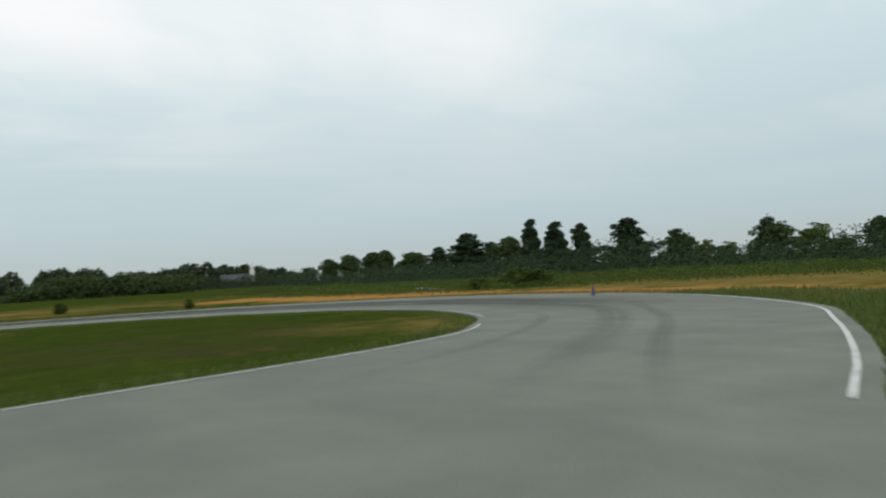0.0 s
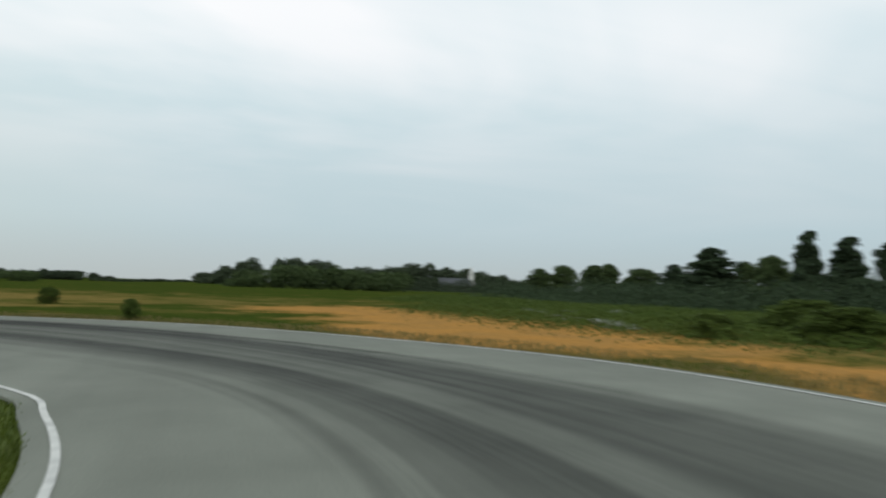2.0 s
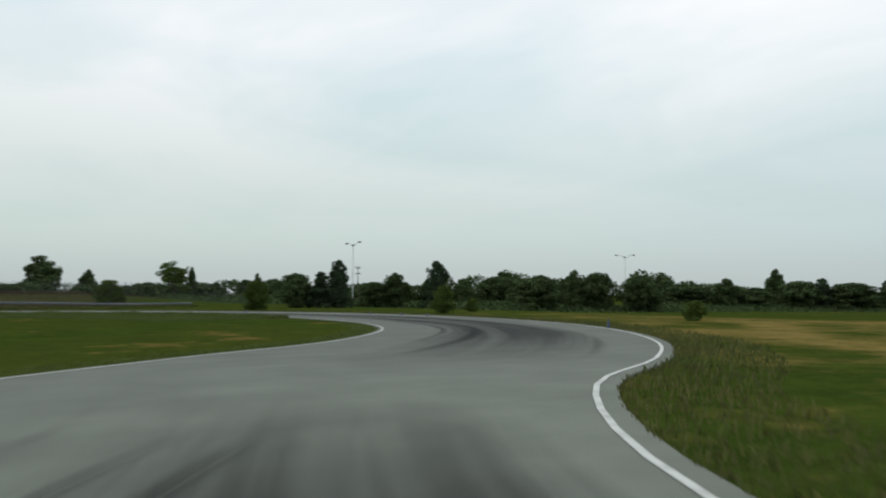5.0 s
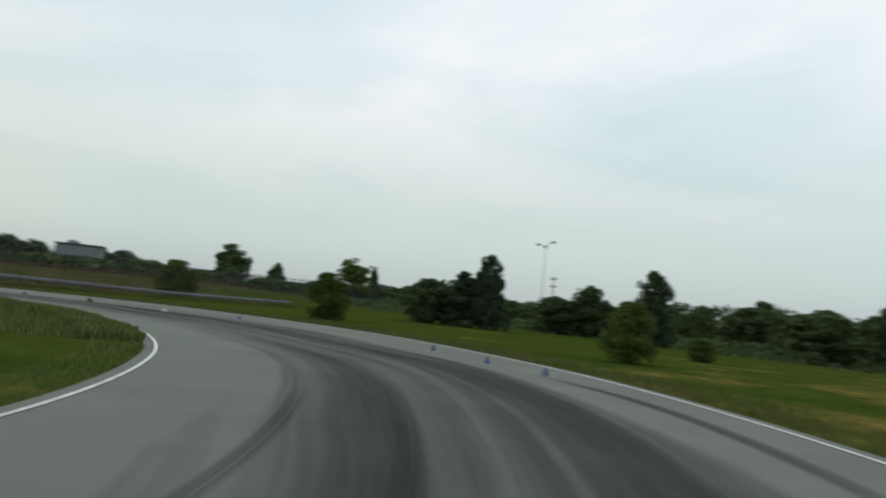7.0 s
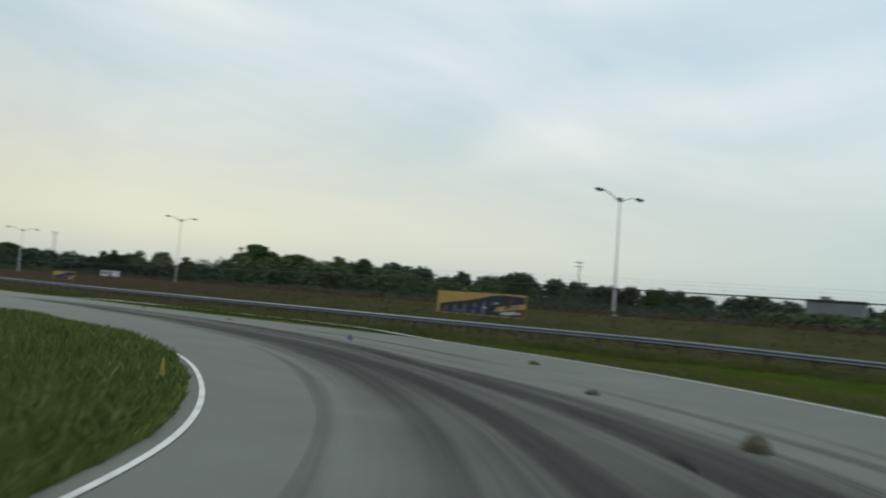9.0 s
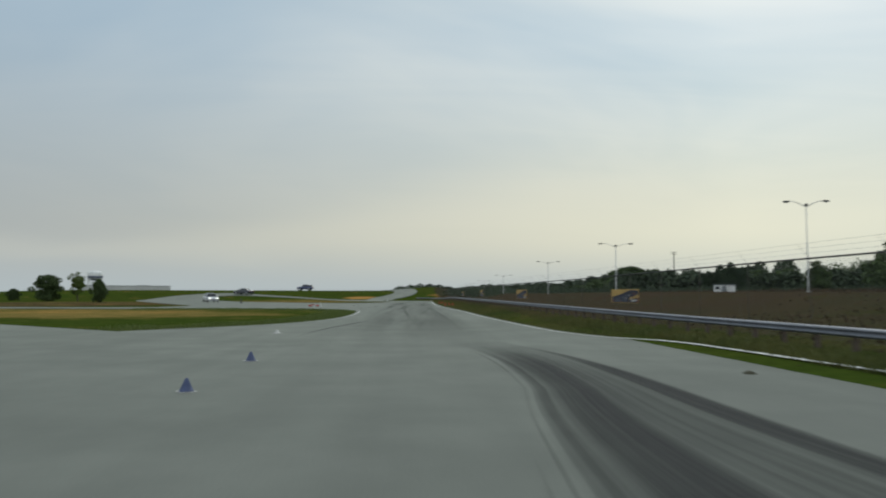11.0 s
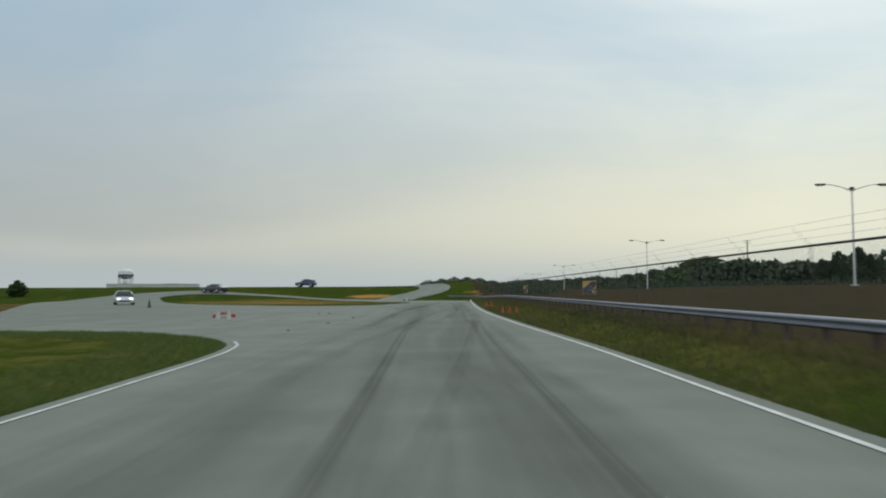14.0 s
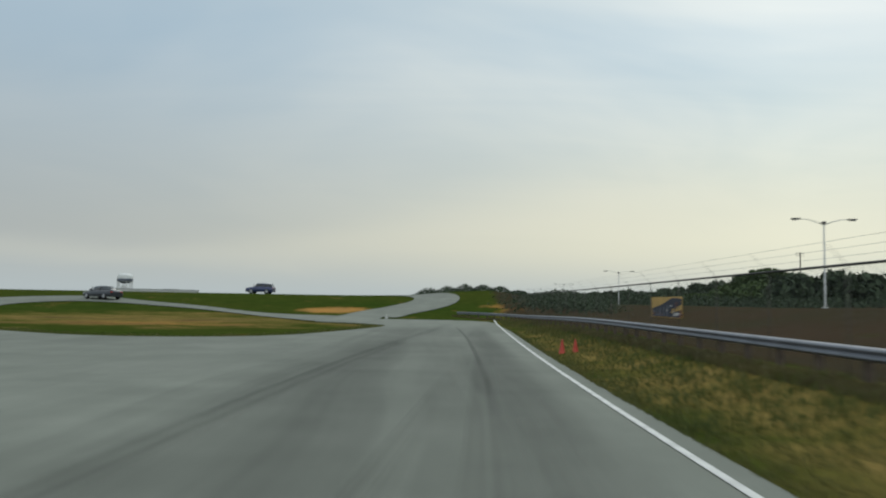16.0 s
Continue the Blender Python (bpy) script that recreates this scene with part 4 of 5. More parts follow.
# ---- undergrowth and far woods ----
def thicket(points, tall, deep, per_m, size, material, label, seed, name="thicket"):
    """A belt of weeds and shrubs along a line: stems of leaf blades over uneven mounds."""
    rng = random.Random(seed)
    verts, faces = [], []
    line = spline(points, 2.0)
    for p in line:
        m = tall * (0.55 + 0.9 * abs(noise.noise(Vector((p.x * 0.09, p.y * 0.09, seed)))) + rng.uniform(0, 0.25))
        for _ in range(int(per_m * 2)):
            x, y = p.x + rng.gauss(0, 1) * deep * 0.5, p.y + rng.gauss(0, 1) * deep * 0.5
            g = height(x, y)
            fall = math.exp(-((x - p.x) ** 2 + (y - p.y) ** 2) / (deep * deep * 0.6))
            z = g + m * fall * rng.uniform(0.05, 1.0) ** 0.7
            s = size * rng.uniform(0.6, 1.4)
            n = Vector((rng.gauss(0, 1), rng.gauss(0, 1), rng.gauss(0, 0.8) + 0.3)).normalized()
            a = (Matrix.Rotation(rng.uniform(0, 6.3), 3, n) @ n.orthogonal().normalized()) * s
            b = n.cross(a) * 0.7
            c = Vector((x, y, z))
            k = len(verts)
            verts += [tuple(c - a), tuple(c - b), tuple(c + a), tuple(c + b)]
            faces.append((k, k + 1, k + 2, k + 3))
    ob = part_data(name, verts, faces, material)
    return tagged(ob, label, "undergrowth", kind="stuff")


def woods(points, label, seed, material, deep=14.0, wide=9.0, size=0.9, per_tree=520):
    """A far wood along a line whose points carry the height of the tree tops."""
    rng = random.Random(seed)
    verts, faces = [], []
    line = spline([(x, y, z) for x, y, z in points], wide * 0.34)
    for p in line:
        x0, y0 = p.x + rng.uniform(-0.5, 0.5) * deep, p.y + rng.uniform(-0.5, 0.5) * deep
        g = height(x0, y0)
        top = max(1.5, (p.z - g) * rng.uniform(0.84, 1.16))
        r = wide * rng.uniform(0.42, 0.68)
        lumps = [(x0, y0, g + top * 0.45, r, r, top * 0.50), (x0, y0, g + top * 0.74, r * 0.7, r * 0.7, top * 0.27)]
        for _ in range(4):
            an = rng.uniform(0, 6.3)
            lumps.append((x0 + math.cos(an) * r * 0.6, y0 + math.sin(an) * r * 0.6, g + top * rng.uniform(0.3, 0.8), r * 0.45, r * 0.45, top * 0.2))
        v, f = leaf_cloud(rng, lumps, per_tree, size)
        k = len(verts)
        verts += v
        faces += [tuple(i + k for i in q) for q in f]
    ob = part_data("far_wood", verts, faces, material)
    return tagged(ob, label, "wood", kind="stuff")


WOOD_LABEL = "distant dull green deciduous wood along the horizon"
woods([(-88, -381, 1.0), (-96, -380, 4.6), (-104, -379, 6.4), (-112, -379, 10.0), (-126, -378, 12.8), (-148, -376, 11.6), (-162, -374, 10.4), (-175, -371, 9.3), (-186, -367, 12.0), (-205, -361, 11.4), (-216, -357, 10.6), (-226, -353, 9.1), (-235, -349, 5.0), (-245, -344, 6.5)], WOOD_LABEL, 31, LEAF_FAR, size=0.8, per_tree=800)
woods([(-97, -270, 1.6), (-104, -269, 4.2), (-110, -269, 6.6), (-117, -268, 8.6), (-126, -267, 8.0), (-140, -265, 6.0), (-155, -261, 5.9)], WOOD_LABEL, 32, LEAF_GREEN, size=0.45, per_tree=1000)
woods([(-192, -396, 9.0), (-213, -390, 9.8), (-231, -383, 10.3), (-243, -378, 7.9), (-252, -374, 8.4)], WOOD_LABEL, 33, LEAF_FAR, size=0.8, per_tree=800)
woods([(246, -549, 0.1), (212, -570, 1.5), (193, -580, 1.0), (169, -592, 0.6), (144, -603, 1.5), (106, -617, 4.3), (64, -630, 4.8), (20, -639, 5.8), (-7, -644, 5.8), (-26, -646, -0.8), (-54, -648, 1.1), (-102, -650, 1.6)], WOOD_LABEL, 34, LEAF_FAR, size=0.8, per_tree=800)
woods([(138, -106, 3.5), (133, -119, 4.0), (128, -133, 4.8), (121, -147, 4.1), (114, -161, 5.1), (106, -172, 6.2), (98, -184, 8.4), (89, -195, 4.8), (77, -208, 7.4), (66, -218, 6.7), (55, -227, 4.1)], WOOD_LABEL, 35, LEAF_GREEN, size=0.45, per_tree=1000)
woods([(116, -300, 5.0), (92, -317, 4.4), (71, -330, 3.5), (39, -345, 2.6), (8, -356, 2.9), (-24, -364, 3.3)], WOOD_LABEL, 36, LEAF_GREEN, size=0.45, per_tree=800)
woods([(98, -31, 3.4), (100, -37, 4.0), (102, -43, 4.5), (104, -58, 4.2), (104, -64, 3.5), (104, -82, 4.0), (104, -91, 4.2), (102, -102, 4.5), (99, -114, 4.9)], WOOD_LABEL, 37, LEAF_GREEN, size=0.45, per_tree=1000)
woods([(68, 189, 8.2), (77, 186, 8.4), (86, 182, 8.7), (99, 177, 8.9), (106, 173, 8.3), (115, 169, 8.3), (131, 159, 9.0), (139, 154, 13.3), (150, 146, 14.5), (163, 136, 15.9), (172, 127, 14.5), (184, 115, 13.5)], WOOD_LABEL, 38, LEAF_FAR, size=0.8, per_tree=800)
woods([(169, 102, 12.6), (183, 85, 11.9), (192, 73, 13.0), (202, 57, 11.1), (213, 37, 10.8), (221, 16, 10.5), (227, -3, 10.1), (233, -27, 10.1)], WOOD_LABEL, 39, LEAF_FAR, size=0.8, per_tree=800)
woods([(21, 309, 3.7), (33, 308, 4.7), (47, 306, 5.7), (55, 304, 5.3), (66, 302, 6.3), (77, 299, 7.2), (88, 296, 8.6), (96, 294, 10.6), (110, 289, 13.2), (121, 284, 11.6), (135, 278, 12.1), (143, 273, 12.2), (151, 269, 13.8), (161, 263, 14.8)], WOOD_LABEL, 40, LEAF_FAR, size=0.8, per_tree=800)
woods([(44, 240, 3.2), (70, 234, 4.5), (79, 232, 7.9), (92, 228, 9.5), (110, 221, 7.6), (135, 209, 10.3), (155, 198, 13.6)], WOOD_LABEL, 41, LEAF_GREEN, size=0.45, per_tree=800)
woods([(102, 113, 9.5), (107, 110, 11.6), (114, 105, 11.9), (121, 99, 10.1), (129, 92, 10.8), (135, 87, 9.9), (144, 77, 9.0), (152, 68, 9.6), (160, 57, 10.0)], WOOD_LABEL, 42, LEAF_GREEN, size=0.45, per_tree=1000)
thicket([(-3, 139), (2, 140), (7, 139), (12, 136)], 1.0, 2.0, 420, 0.09, LEAF_DARK, "low scrub along the top of the grass hill", 17)
thicket([(11, 112), (13, 125), (17, 142), (23, 165), (30, 190), (38, 215)], 1.7, 5.0, 260, 0.13, LEAF_FAR, "dark scrub and young trees behind the fence", 18)
thicket([(-118, -110), (-121, -84), (-124, -68), (-127, -52), (-129, -38), (-126, -24), (-124, -8)], 1.05, 7.0, 1100, 0.055, LEAF_LIGHT, "bank of tall green weeds and brambles below the pines", 3)
thicket([(-107.5, -74), (-107, -66), (-107.5, -57), (-108.5, -49), (-111, -43), (-116, -37), (-119, -30)], 0.75, 4.5, 620, 0.05, LEAF_LIGHT, "green weeds along the edge of the bare soil", 22)
thicket([(-113, -80), (-114, -66), (-116, -54), (-120, -44)], 0.9, 6.0, 620, 0.055, LEAF_LIGHT, "green weeds along the edge of the bare soil", 23)
thicket([(-150, -130), (-146, -105), (-146, -84), (-150, -66), (-156, -48), (-158, -30)], 4.0, 10.0, 460, 0.13, LEAF_DARK, "dark shrubs filling the ground between the pines", 4)
thicket([(-150, -165), (-158, -150), (-165, -130)], 3.8, 9.0, 380, 0.15, LEAF_DARK, "dark shrubs filling the ground between the pines", 5)
thicket([(36, -96), (28, -103), (22, -110), (18, -124), (17, -140), (16, -160), (8, -182), (-8, -196), (-28, -206)], 1.5, 8.0, 340, 0.14, LEAF_GREEN, "dense green shrubs at the foot of the copse", 6)
thicket([(60, -84), (48, -92), (36, -100)], 1.7, 6.0, 200, 0.13, LEAF_GREEN, "dense green shrubs at the foot of the copse", 7)
thicket([(88, 10), (92, -15), (96, -31), (98, -43), (100, -58), (100, -72), (99, -88), (94, -104)], 3.0, 8.0, 260, 0.16, LEAF_FAR, "rough scrub in the brown field past the fence", 12)
thicket([(-176, -318), (-190, -312), (-204, -305), (-218, -298)], 6.0, 6.0, 220, 0.3, LEAF_FAR, "scrub at the edge of the far wood", 13)
thicket([(60, 170), (75, 130), (88, 95), (95, 60), (96, 20), (92, -20)], 2.2, 9.0, 200, 0.18, LEAF_FAR, "rough scrub in the brown field past the fence", 8)
thicket([(14, 240), (30, 215), (48, 190), (62, 170)], 2.6, 9.0, 160, 0.22, LEAF_FAR, "rough scrub in the brown field past the fence", 9)


thicket([(14, -62), (17, -45), (16, -28), (15, -12)], 0.5, 7.0, 90, 0.06, LEAF_WEED, "dull brown weeds in the rough field past the fence", 14)
thicket([(30, -70), (32, -40), (30, -8)], 0.6, 12.0, 90, 0.08, LEAF_WEED, "dull brown weeds in the rough field past the fence", 15)
thicket([(55, -75), (58, -40), (56, 0)], 0.7, 16.0, 90, 0.10, LEAF_WEED, "dull brown weeds in the rough field past the fence", 16)
thicket([(55, 8), (60, 60), (54, 120)], 0.9, 14.0, 110, 0.10, LEAF_WEED, "dull brown weeds in the rough field past the fence", 21)


# ---- traffic cones ----
def build_cone(material, label, base=None):
    top = thing("traffic_cone", Matrix.Identity(4), label, "traffic cone", "traffic cones")
    bm = bmesh.new()
    box(bm, 0, 0, 0.02, 0.34, 0.34, 0.04, 0.012)
    part("base", bm, base or material, top)
    bm = bmesh.new()
    tube(bm, [(0, 0, 0.035), (0, 0, 0.06), (0, 0, 0.35), (0, 0, 0.66), (0, 0, 0.70)], [0.15, 0.135, 0.085, 0.032, 0.022], 16)
    part("body", bm, material, top)
    return top


BLUE_PLASTIC = mat_plain("faded_blue_plastic", (0.045, 0.065, 0.15), 0.55, 0, 0.3, 9)
RED_PLASTIC = mat_plain("orange_red_plastic", (0.46, 0.05, 0.025), 0.5, 0, 0.25, 9)
WHITE_PLASTIC = mat_plain("dirty_white_plastic", (0.46, 0.46, 0.43), 0.6, 0, 0.25, 9)
YELLOW_PLASTIC = mat_plain("yellow_marker_plastic", (0.34, 0.28, 0.06), 0.6, 0, 0.25, 9)
DARK_PLASTIC = mat_plain("scuffed_dark_rubber", (0.045, 0.05, 0.045), 0.7, 0, 0.3, 9)
blue_cone = build_cone(BLUE_PLASTIC, "faded blue plastic traffic cone standing at the track edge")
blue_cone.matrix_basis = pose(-98.5, -25.9, 0.0, 0, 0, 20) @ Matrix.Diagonal((0.68, 0.68, 0.68, 1))
copy_thing(blue_cone, pose(-48.3, -78.0, -0.04, 0, 0, 40) @ Matrix.Diagonal((0.8, 0.8, 1.03, 1)))
red_cone = build_cone(RED_PLASTIC, "orange-red traffic cone standing in the grass verge")
red_cone.matrix_basis = pose(3.6, 44.4, -0.05, 0, 0, 0) @ Matrix.Diagonal((0.75, 0.75, 0.66, 1))
for x, y, r in ((4.05, 44.6, 15), (4.5, 44.9, 40), (3.65, 62.1, 10), (4.1, 62.4, 55)):
    copy_thing(red_cone, pose(x, y, -0.05, 0, 0, r))
# low knocked-over cones and rubble on the asphalt
small_cone = build_cone(BLUE_PLASTIC, "small crushed blue cone on a pale base on the asphalt", WHITE_PLASTIC)
small_cone.matrix_basis = pose(-28.8, -80.5, 0.0, 0, 0, 30) @ Matrix.Diagonal((0.8, 0.8, 0.30, 1))
cone_rng = random.Random(2)
for x, y in ((-26.4, -79.8), (-22.8, -79.2), (-12.2, -73.1), (-4.3, -32.6), (-4.4, -27.6), (2.4, -50.4)):
    copy_thing(small_cone, pose(x, y, 0.0, 0, 0, cone_rng.uniform(0, 360)))
white_cone = build_cone(WHITE_PLASTIC, "small dirty white cone knocked about on the asphalt")
white_cone.matrix_basis = pose(-10.4, 35.4, 0, 0, 0, 0) @ Matrix.Diagonal((0.9, 0.9, 0.7, 1))
for x, y in ((-11.0, 35.6), (-5.0, 99.2), (-9.3, -69.7), (-5.8, -16.5)):
    copy_thing(white_cone, pose(x, y, 0, 0, 0, cone_rng.uniform(0, 360)) @ Matrix.Diagonal((1, 1, 0.28 if y < 0 else 0.8, 1)))



def build_clod(seed):
    bm = bmesh.new()
    bmesh.ops.create_icosphere(bm, subdivisions=2, radius=0.5)
    for v in bm.verts:
        k = 1 + 0.5 * noise.noise(v.co * 2.2 + Vector((seed, 0, 0)))
        v.co = Vector((v.co.x * k, v.co.y * k, max(-0.05, v.co.z * k * 0.75)))
    return bm


CLOD = mat_plain("muddy_turf", (0.085, 0.08, 0.05), 0.95, 0, 0.5, 14)
clod = part("turf_clod", build_clod(4), CLOD)
tagged(clod, "clod of muddy turf thrown onto the asphalt", "clod", "turf clods")
clod.matrix_basis = pose(-5.1, -65.7, 0.0, 0, 0, 20) @ Matrix.Diagonal((0.42, 0.36, 0.5, 1))
for x, y, s in ((-2.1, -61.9, 0.32), (2.5, -57.6, 0.36), (4.7, -39.8, 0.2), (5.5, -30.3, 0.22), (-5.4, 25.4, 0.13), (-4.9, 31.0, 0.14), (-4.6, 37.2, 0.15), (-6.9, 44.0, 0.16), (-7.4, 43.4, 0.14)):
    o = clod.copy()
    scene.collection.objects.link(o)
    o.matrix_basis = pose(x, y, 0.0, 0, 0, cone_rng.uniform(0, 360)) @ Matrix.Diagonal((s, s * 0.9, s * 0.8, 1))
# red and white blocks on the pad
RED_WHITE = (RED_PLASTIC, WHITE_PLASTIC)
for j, (x, y) in enumerate(((-11.8, 38.0), (-11.45, 38.05), (-11.1, 38.25), (-11.6, 38.5))):
    top = thing("barrier_block", pose(x, y, 0, 0, 0, 15 * j), "low red and white plastic barrier block on the asphalt", "barrier block", "barrier blocks")
    bm = bmesh.new()
    box(bm, 0, 0, 0.08, 0.38, 0.24, 0.16, 0.03)
    part("base", bm, RED_WHITE[j % 2], top)
    bm = bmesh.new()
    box(bm, 0, 0, 0.21, 0.30, 0.15, 0.11, 0.03)
    part("cap", bm, RED_WHITE[(j + 1) % 2], top)
yellow_marker = build_cone(YELLOW_PLASTIC, "slim faded yellow plastic marker in the grass at the bend")
yellow_marker.matrix_basis = pose(-8.75, -58.9, -0.05, 0, 0, 0) @ Matrix.Diagonal((0.42, 0.42, 0.6, 1))
dark_cone = build_cone(DARK_PLASTIC, "dark scuffed cone standing on the far asphalt")
dark_cone.matrix_basis = pose(-24.6, 61.0, 0, 0, 0, 0)


# ---- banners on the fence ----
BANNER_YELLOW = mat_plain("faded_yellow_banner_cloth", (0.50, 0.32, 0.10), 0.8, 0, 0.2, 1.2)
BANNER_DARK = mat_plain("dark_print_on_banner", (0.040, 0.042, 0.062), 0.8, 0, 0.3, 2.5)
BANNER_GREY = mat_plain("grey_print_on_banner", (0.14, 0.15, 0.19), 0.8, 0, 0.3, 2.5)
BANNER_PALE = mat_plain("pale_print_on_banner", (0.50, 0.48, 0.46), 0.8, 0, 0.2, 3)
BANNER_BROWN = mat_plain("brown_print_on_banner", (0.16, 0.06, 0.04), 0.8, 0, 0.3, 3)


def plate(bm, pts, y0, y1):
    """A thin plate from an outline in the x-z plane."""
    a = [bm.verts.new((x, y0, z)) for x, z in pts]
    b = [bm.verts.new((x, y1, z)) for x, z in pts]
    bm.faces.new(a)
    bm.faces.new(b[::-1])
    for i in range(len(pts)):
        j = (i + 1) % len(pts)
        bm.faces.new((a[i], b[i], b[j], a[j]))
    bmesh.ops.recalc_face_normals(bm, faces=bm.faces)


def build_banner():
    """4.7 m long and 1 m high; its face looks along -y, its left end is at x = 0."""
    top = thing("fence_banner", Matrix.Identity(4), "long yellow printed banner with dark shapes on the fence", "banner", "fence banners")
    bm = bmesh.new()
    n = 24
    lo = [(4.7 * i / n, 0.02 * math.sin(i * 1.9)) for i in range(n + 1)]
    hi = [(4.7 * i / n, 1.0 + 0.018 * math.sin(i * 2.3 + 1)) for i in range(n + 1)]
    plate(bm, lo + hi[::-1], 0.0, 0.012)
    part("cloth", bm, BANNER_YELLOW, top)
    bm = bmesh.new()
    plate(bm, [(0.15, 0.03), (0.15, 0.42), (0.7, 0.50), (1.5, 0.60), (2.3, 0.74), (3.0, 0.90), (3.5, 0.95), (4.66, 0.90), (4.66, 0.62), (3.3, 0.42), (3.1, 0.20), (4.66, 0.40), (4.66, 0.03)], -0.006, -0.002)
    part("print", bm, BANNER_DARK, top)
    for i in range(5):
        x = 0.35 + i * 0.52
        bm = bmesh.new()
        plate(bm, [(x, 0.06), (x + 0.10, 0.32 + 0.07 * i), (x + 0.24, 0.34 + 0.07 * i), (x + 0.22, 0.06)], -0.010, -0.007)
        part("print", bm, BANNER_GREY, top)
    bm = bmesh.new()
    plate(bm, [(3.45, 0.10), (3.5, 0.20), (4.2, 0.27), (4.3, 0.16), (3.9, 0.09)], -0.010, -0.007)
    part("print", bm, BANNER_PALE, top)
    bm = bmesh.new()
    plate(bm, [(4.35, 0.04), (4.4, 0.34), (4.69, 0.40), (4.69, 0.04)], -0.014, -0.011)
    part("print", bm, BANNER_BROWN, top)
    rng = random.Random(31)
    for i in range(26):
        x = rng.uniform(0.3, 4.3)
        z = rng.uniform(0.05, 0.12 + 0.16 * x) if x < 3.6 else rng.uniform(0.05, 0.8)
        w, h = rng.uniform(0.08, 0.32), rng.uniform(0.04, 0.12)
        bm = bmesh.new()
        plate(bm, [(x, z), (x + w * 0.5, z - h * 0.2), (x + w, z + h * 0.3), (x + w * 0.8, z + h), (x + w * 0.2, z + h * 0.9)], -0.018, -0.0145 - 0.0001 * i)
        part("print", bm, rng.choice((BANNER_GREY, BANNER_BROWN, BANNER_DARK, BANNER_DARK, BANNER_PALE)), top)
    return top


banner = build_banner()
BANNERS = [(11.62, -46.1, 12.0, -50.8, 1.06), (9.0, -8.8, 9.35, -11.9, 1.10), (7.27, 10.7, 7.5, 7.4, 1.13), (7.2, 37.4, 7.2, 34.1, 1.19), (7.2, 65.0, 7.2, 61.7, 1.12)]
for i, (x0, y0, x1, y1, z) in enumerate(BANNERS):
    m = pose(x0 - 0.06, y0, z, 0, 0, math.degrees(math.atan2(y1 - y0, x1 - x0)))
    if i == 0:
        banner.matrix_basis = m
    else:
        k = math.hypot(x1 - x0, y1 - y0) / 4.7
        copy_thing(banner, m @ Matrix.Diagonal((k, 1, k * 0.93, 1)))


# ---- poles and far buildings ----
def build_pole(x, y, ztop, kind, slim=1.0, turn=25):
    g = height(x, y)
    h = ztop - g
    if kind == "utility":
        top = thing("utility_pole", pose(x, y, g, 0, 0, turn) @ Matrix.Diagonal((slim, slim, 1, 1)), "far wooden utility pole with crossarm", "utility pole", "utility poles")
        bm = bmesh.new()
        tube(bm, [(0, 0, -0.3), (0, 0, h)], [0.20, 0.13], 8)
        part("pole", bm, POST_WOOD, top)
        for k in (0.3, 1.3):
            bm = bmesh.new()
            box(bm, 0, 0, h - k, 2.6, 0.14, 0.16, 0.02)
            part("crossarm", bm, POST_WOOD, top)
        bm = bmesh.new()
        for sx in (-1.1, 0.0, 1.1):
            tube(bm, [(sx, 0, h - 0.25), (sx, 0, h + 0.05)], [0.07, 0.05], 8)
        part("insulator", bm, LAMP_DARK, top)
    else:
        top = thing("light_pole", pose(x, y, g, 0, 0, 200), "slim grey light pole with one short arm", "light pole", "light poles")
        bm = bmesh.new()
        tube(bm, [(0, 0, -0.3), (0, 0, h - 0.1), (0, 0, h)], [0.10, 0.07, 0.06], 8)
        part("pole", bm, LAMP_DARK, top)
        bm = bmesh.new()
        tube(bm, [(0, 0, h - 0.08), (0.5, 0, h)], [0.05, 0.04], 6)
        part("arm", bm, LAMP_DARK, top)
        bm = bmesh.new()
        box(bm, 0.75, 0, h, 0.6, 0.28, 0.14, 0.03)
        part("lamp_head", bm, LAMP_DARK, top)


build_pole(143.6, 23.8, 14.6, "utility", 0.9, -35)
build_pole(136.5, 326.4, 23.5, "utility", 1.7)
build_pole(44.6, -112.3, 6.6, "utility", 0.45)
build_pole(-186.3, -46.7, 8.2, "light")
build_pole(-195, -70.5, 8.3, "light")

WALL_GREY = mat_plain("pale_grey_cladding", (0.22, 0.235, 0.24), 0.7, 0, 0.2, 0.4)
# horizon hall: haze is painted in as a paler wall colour
WALL_PALE = mat_plain("haze_paled_grey_cladding", (0.50, 0.50, 0.48), 0.7, 0, 0.15, 0.2)
ROOF_DARK = mat_plain("dark_grey_roof", (0.075, 0.08, 0.09), 0.8, 0, 0.2, 0.3)
WHITE_WALL = mat_plain("white_painted_boards", (0.72, 0.72, 0.70), 0.6, 0, 0.12, 1.0)
GLASS_DARK = mat_plain("dark_window_glass", (0.02, 0.025, 0.03), 0.12, 0, 0.1)


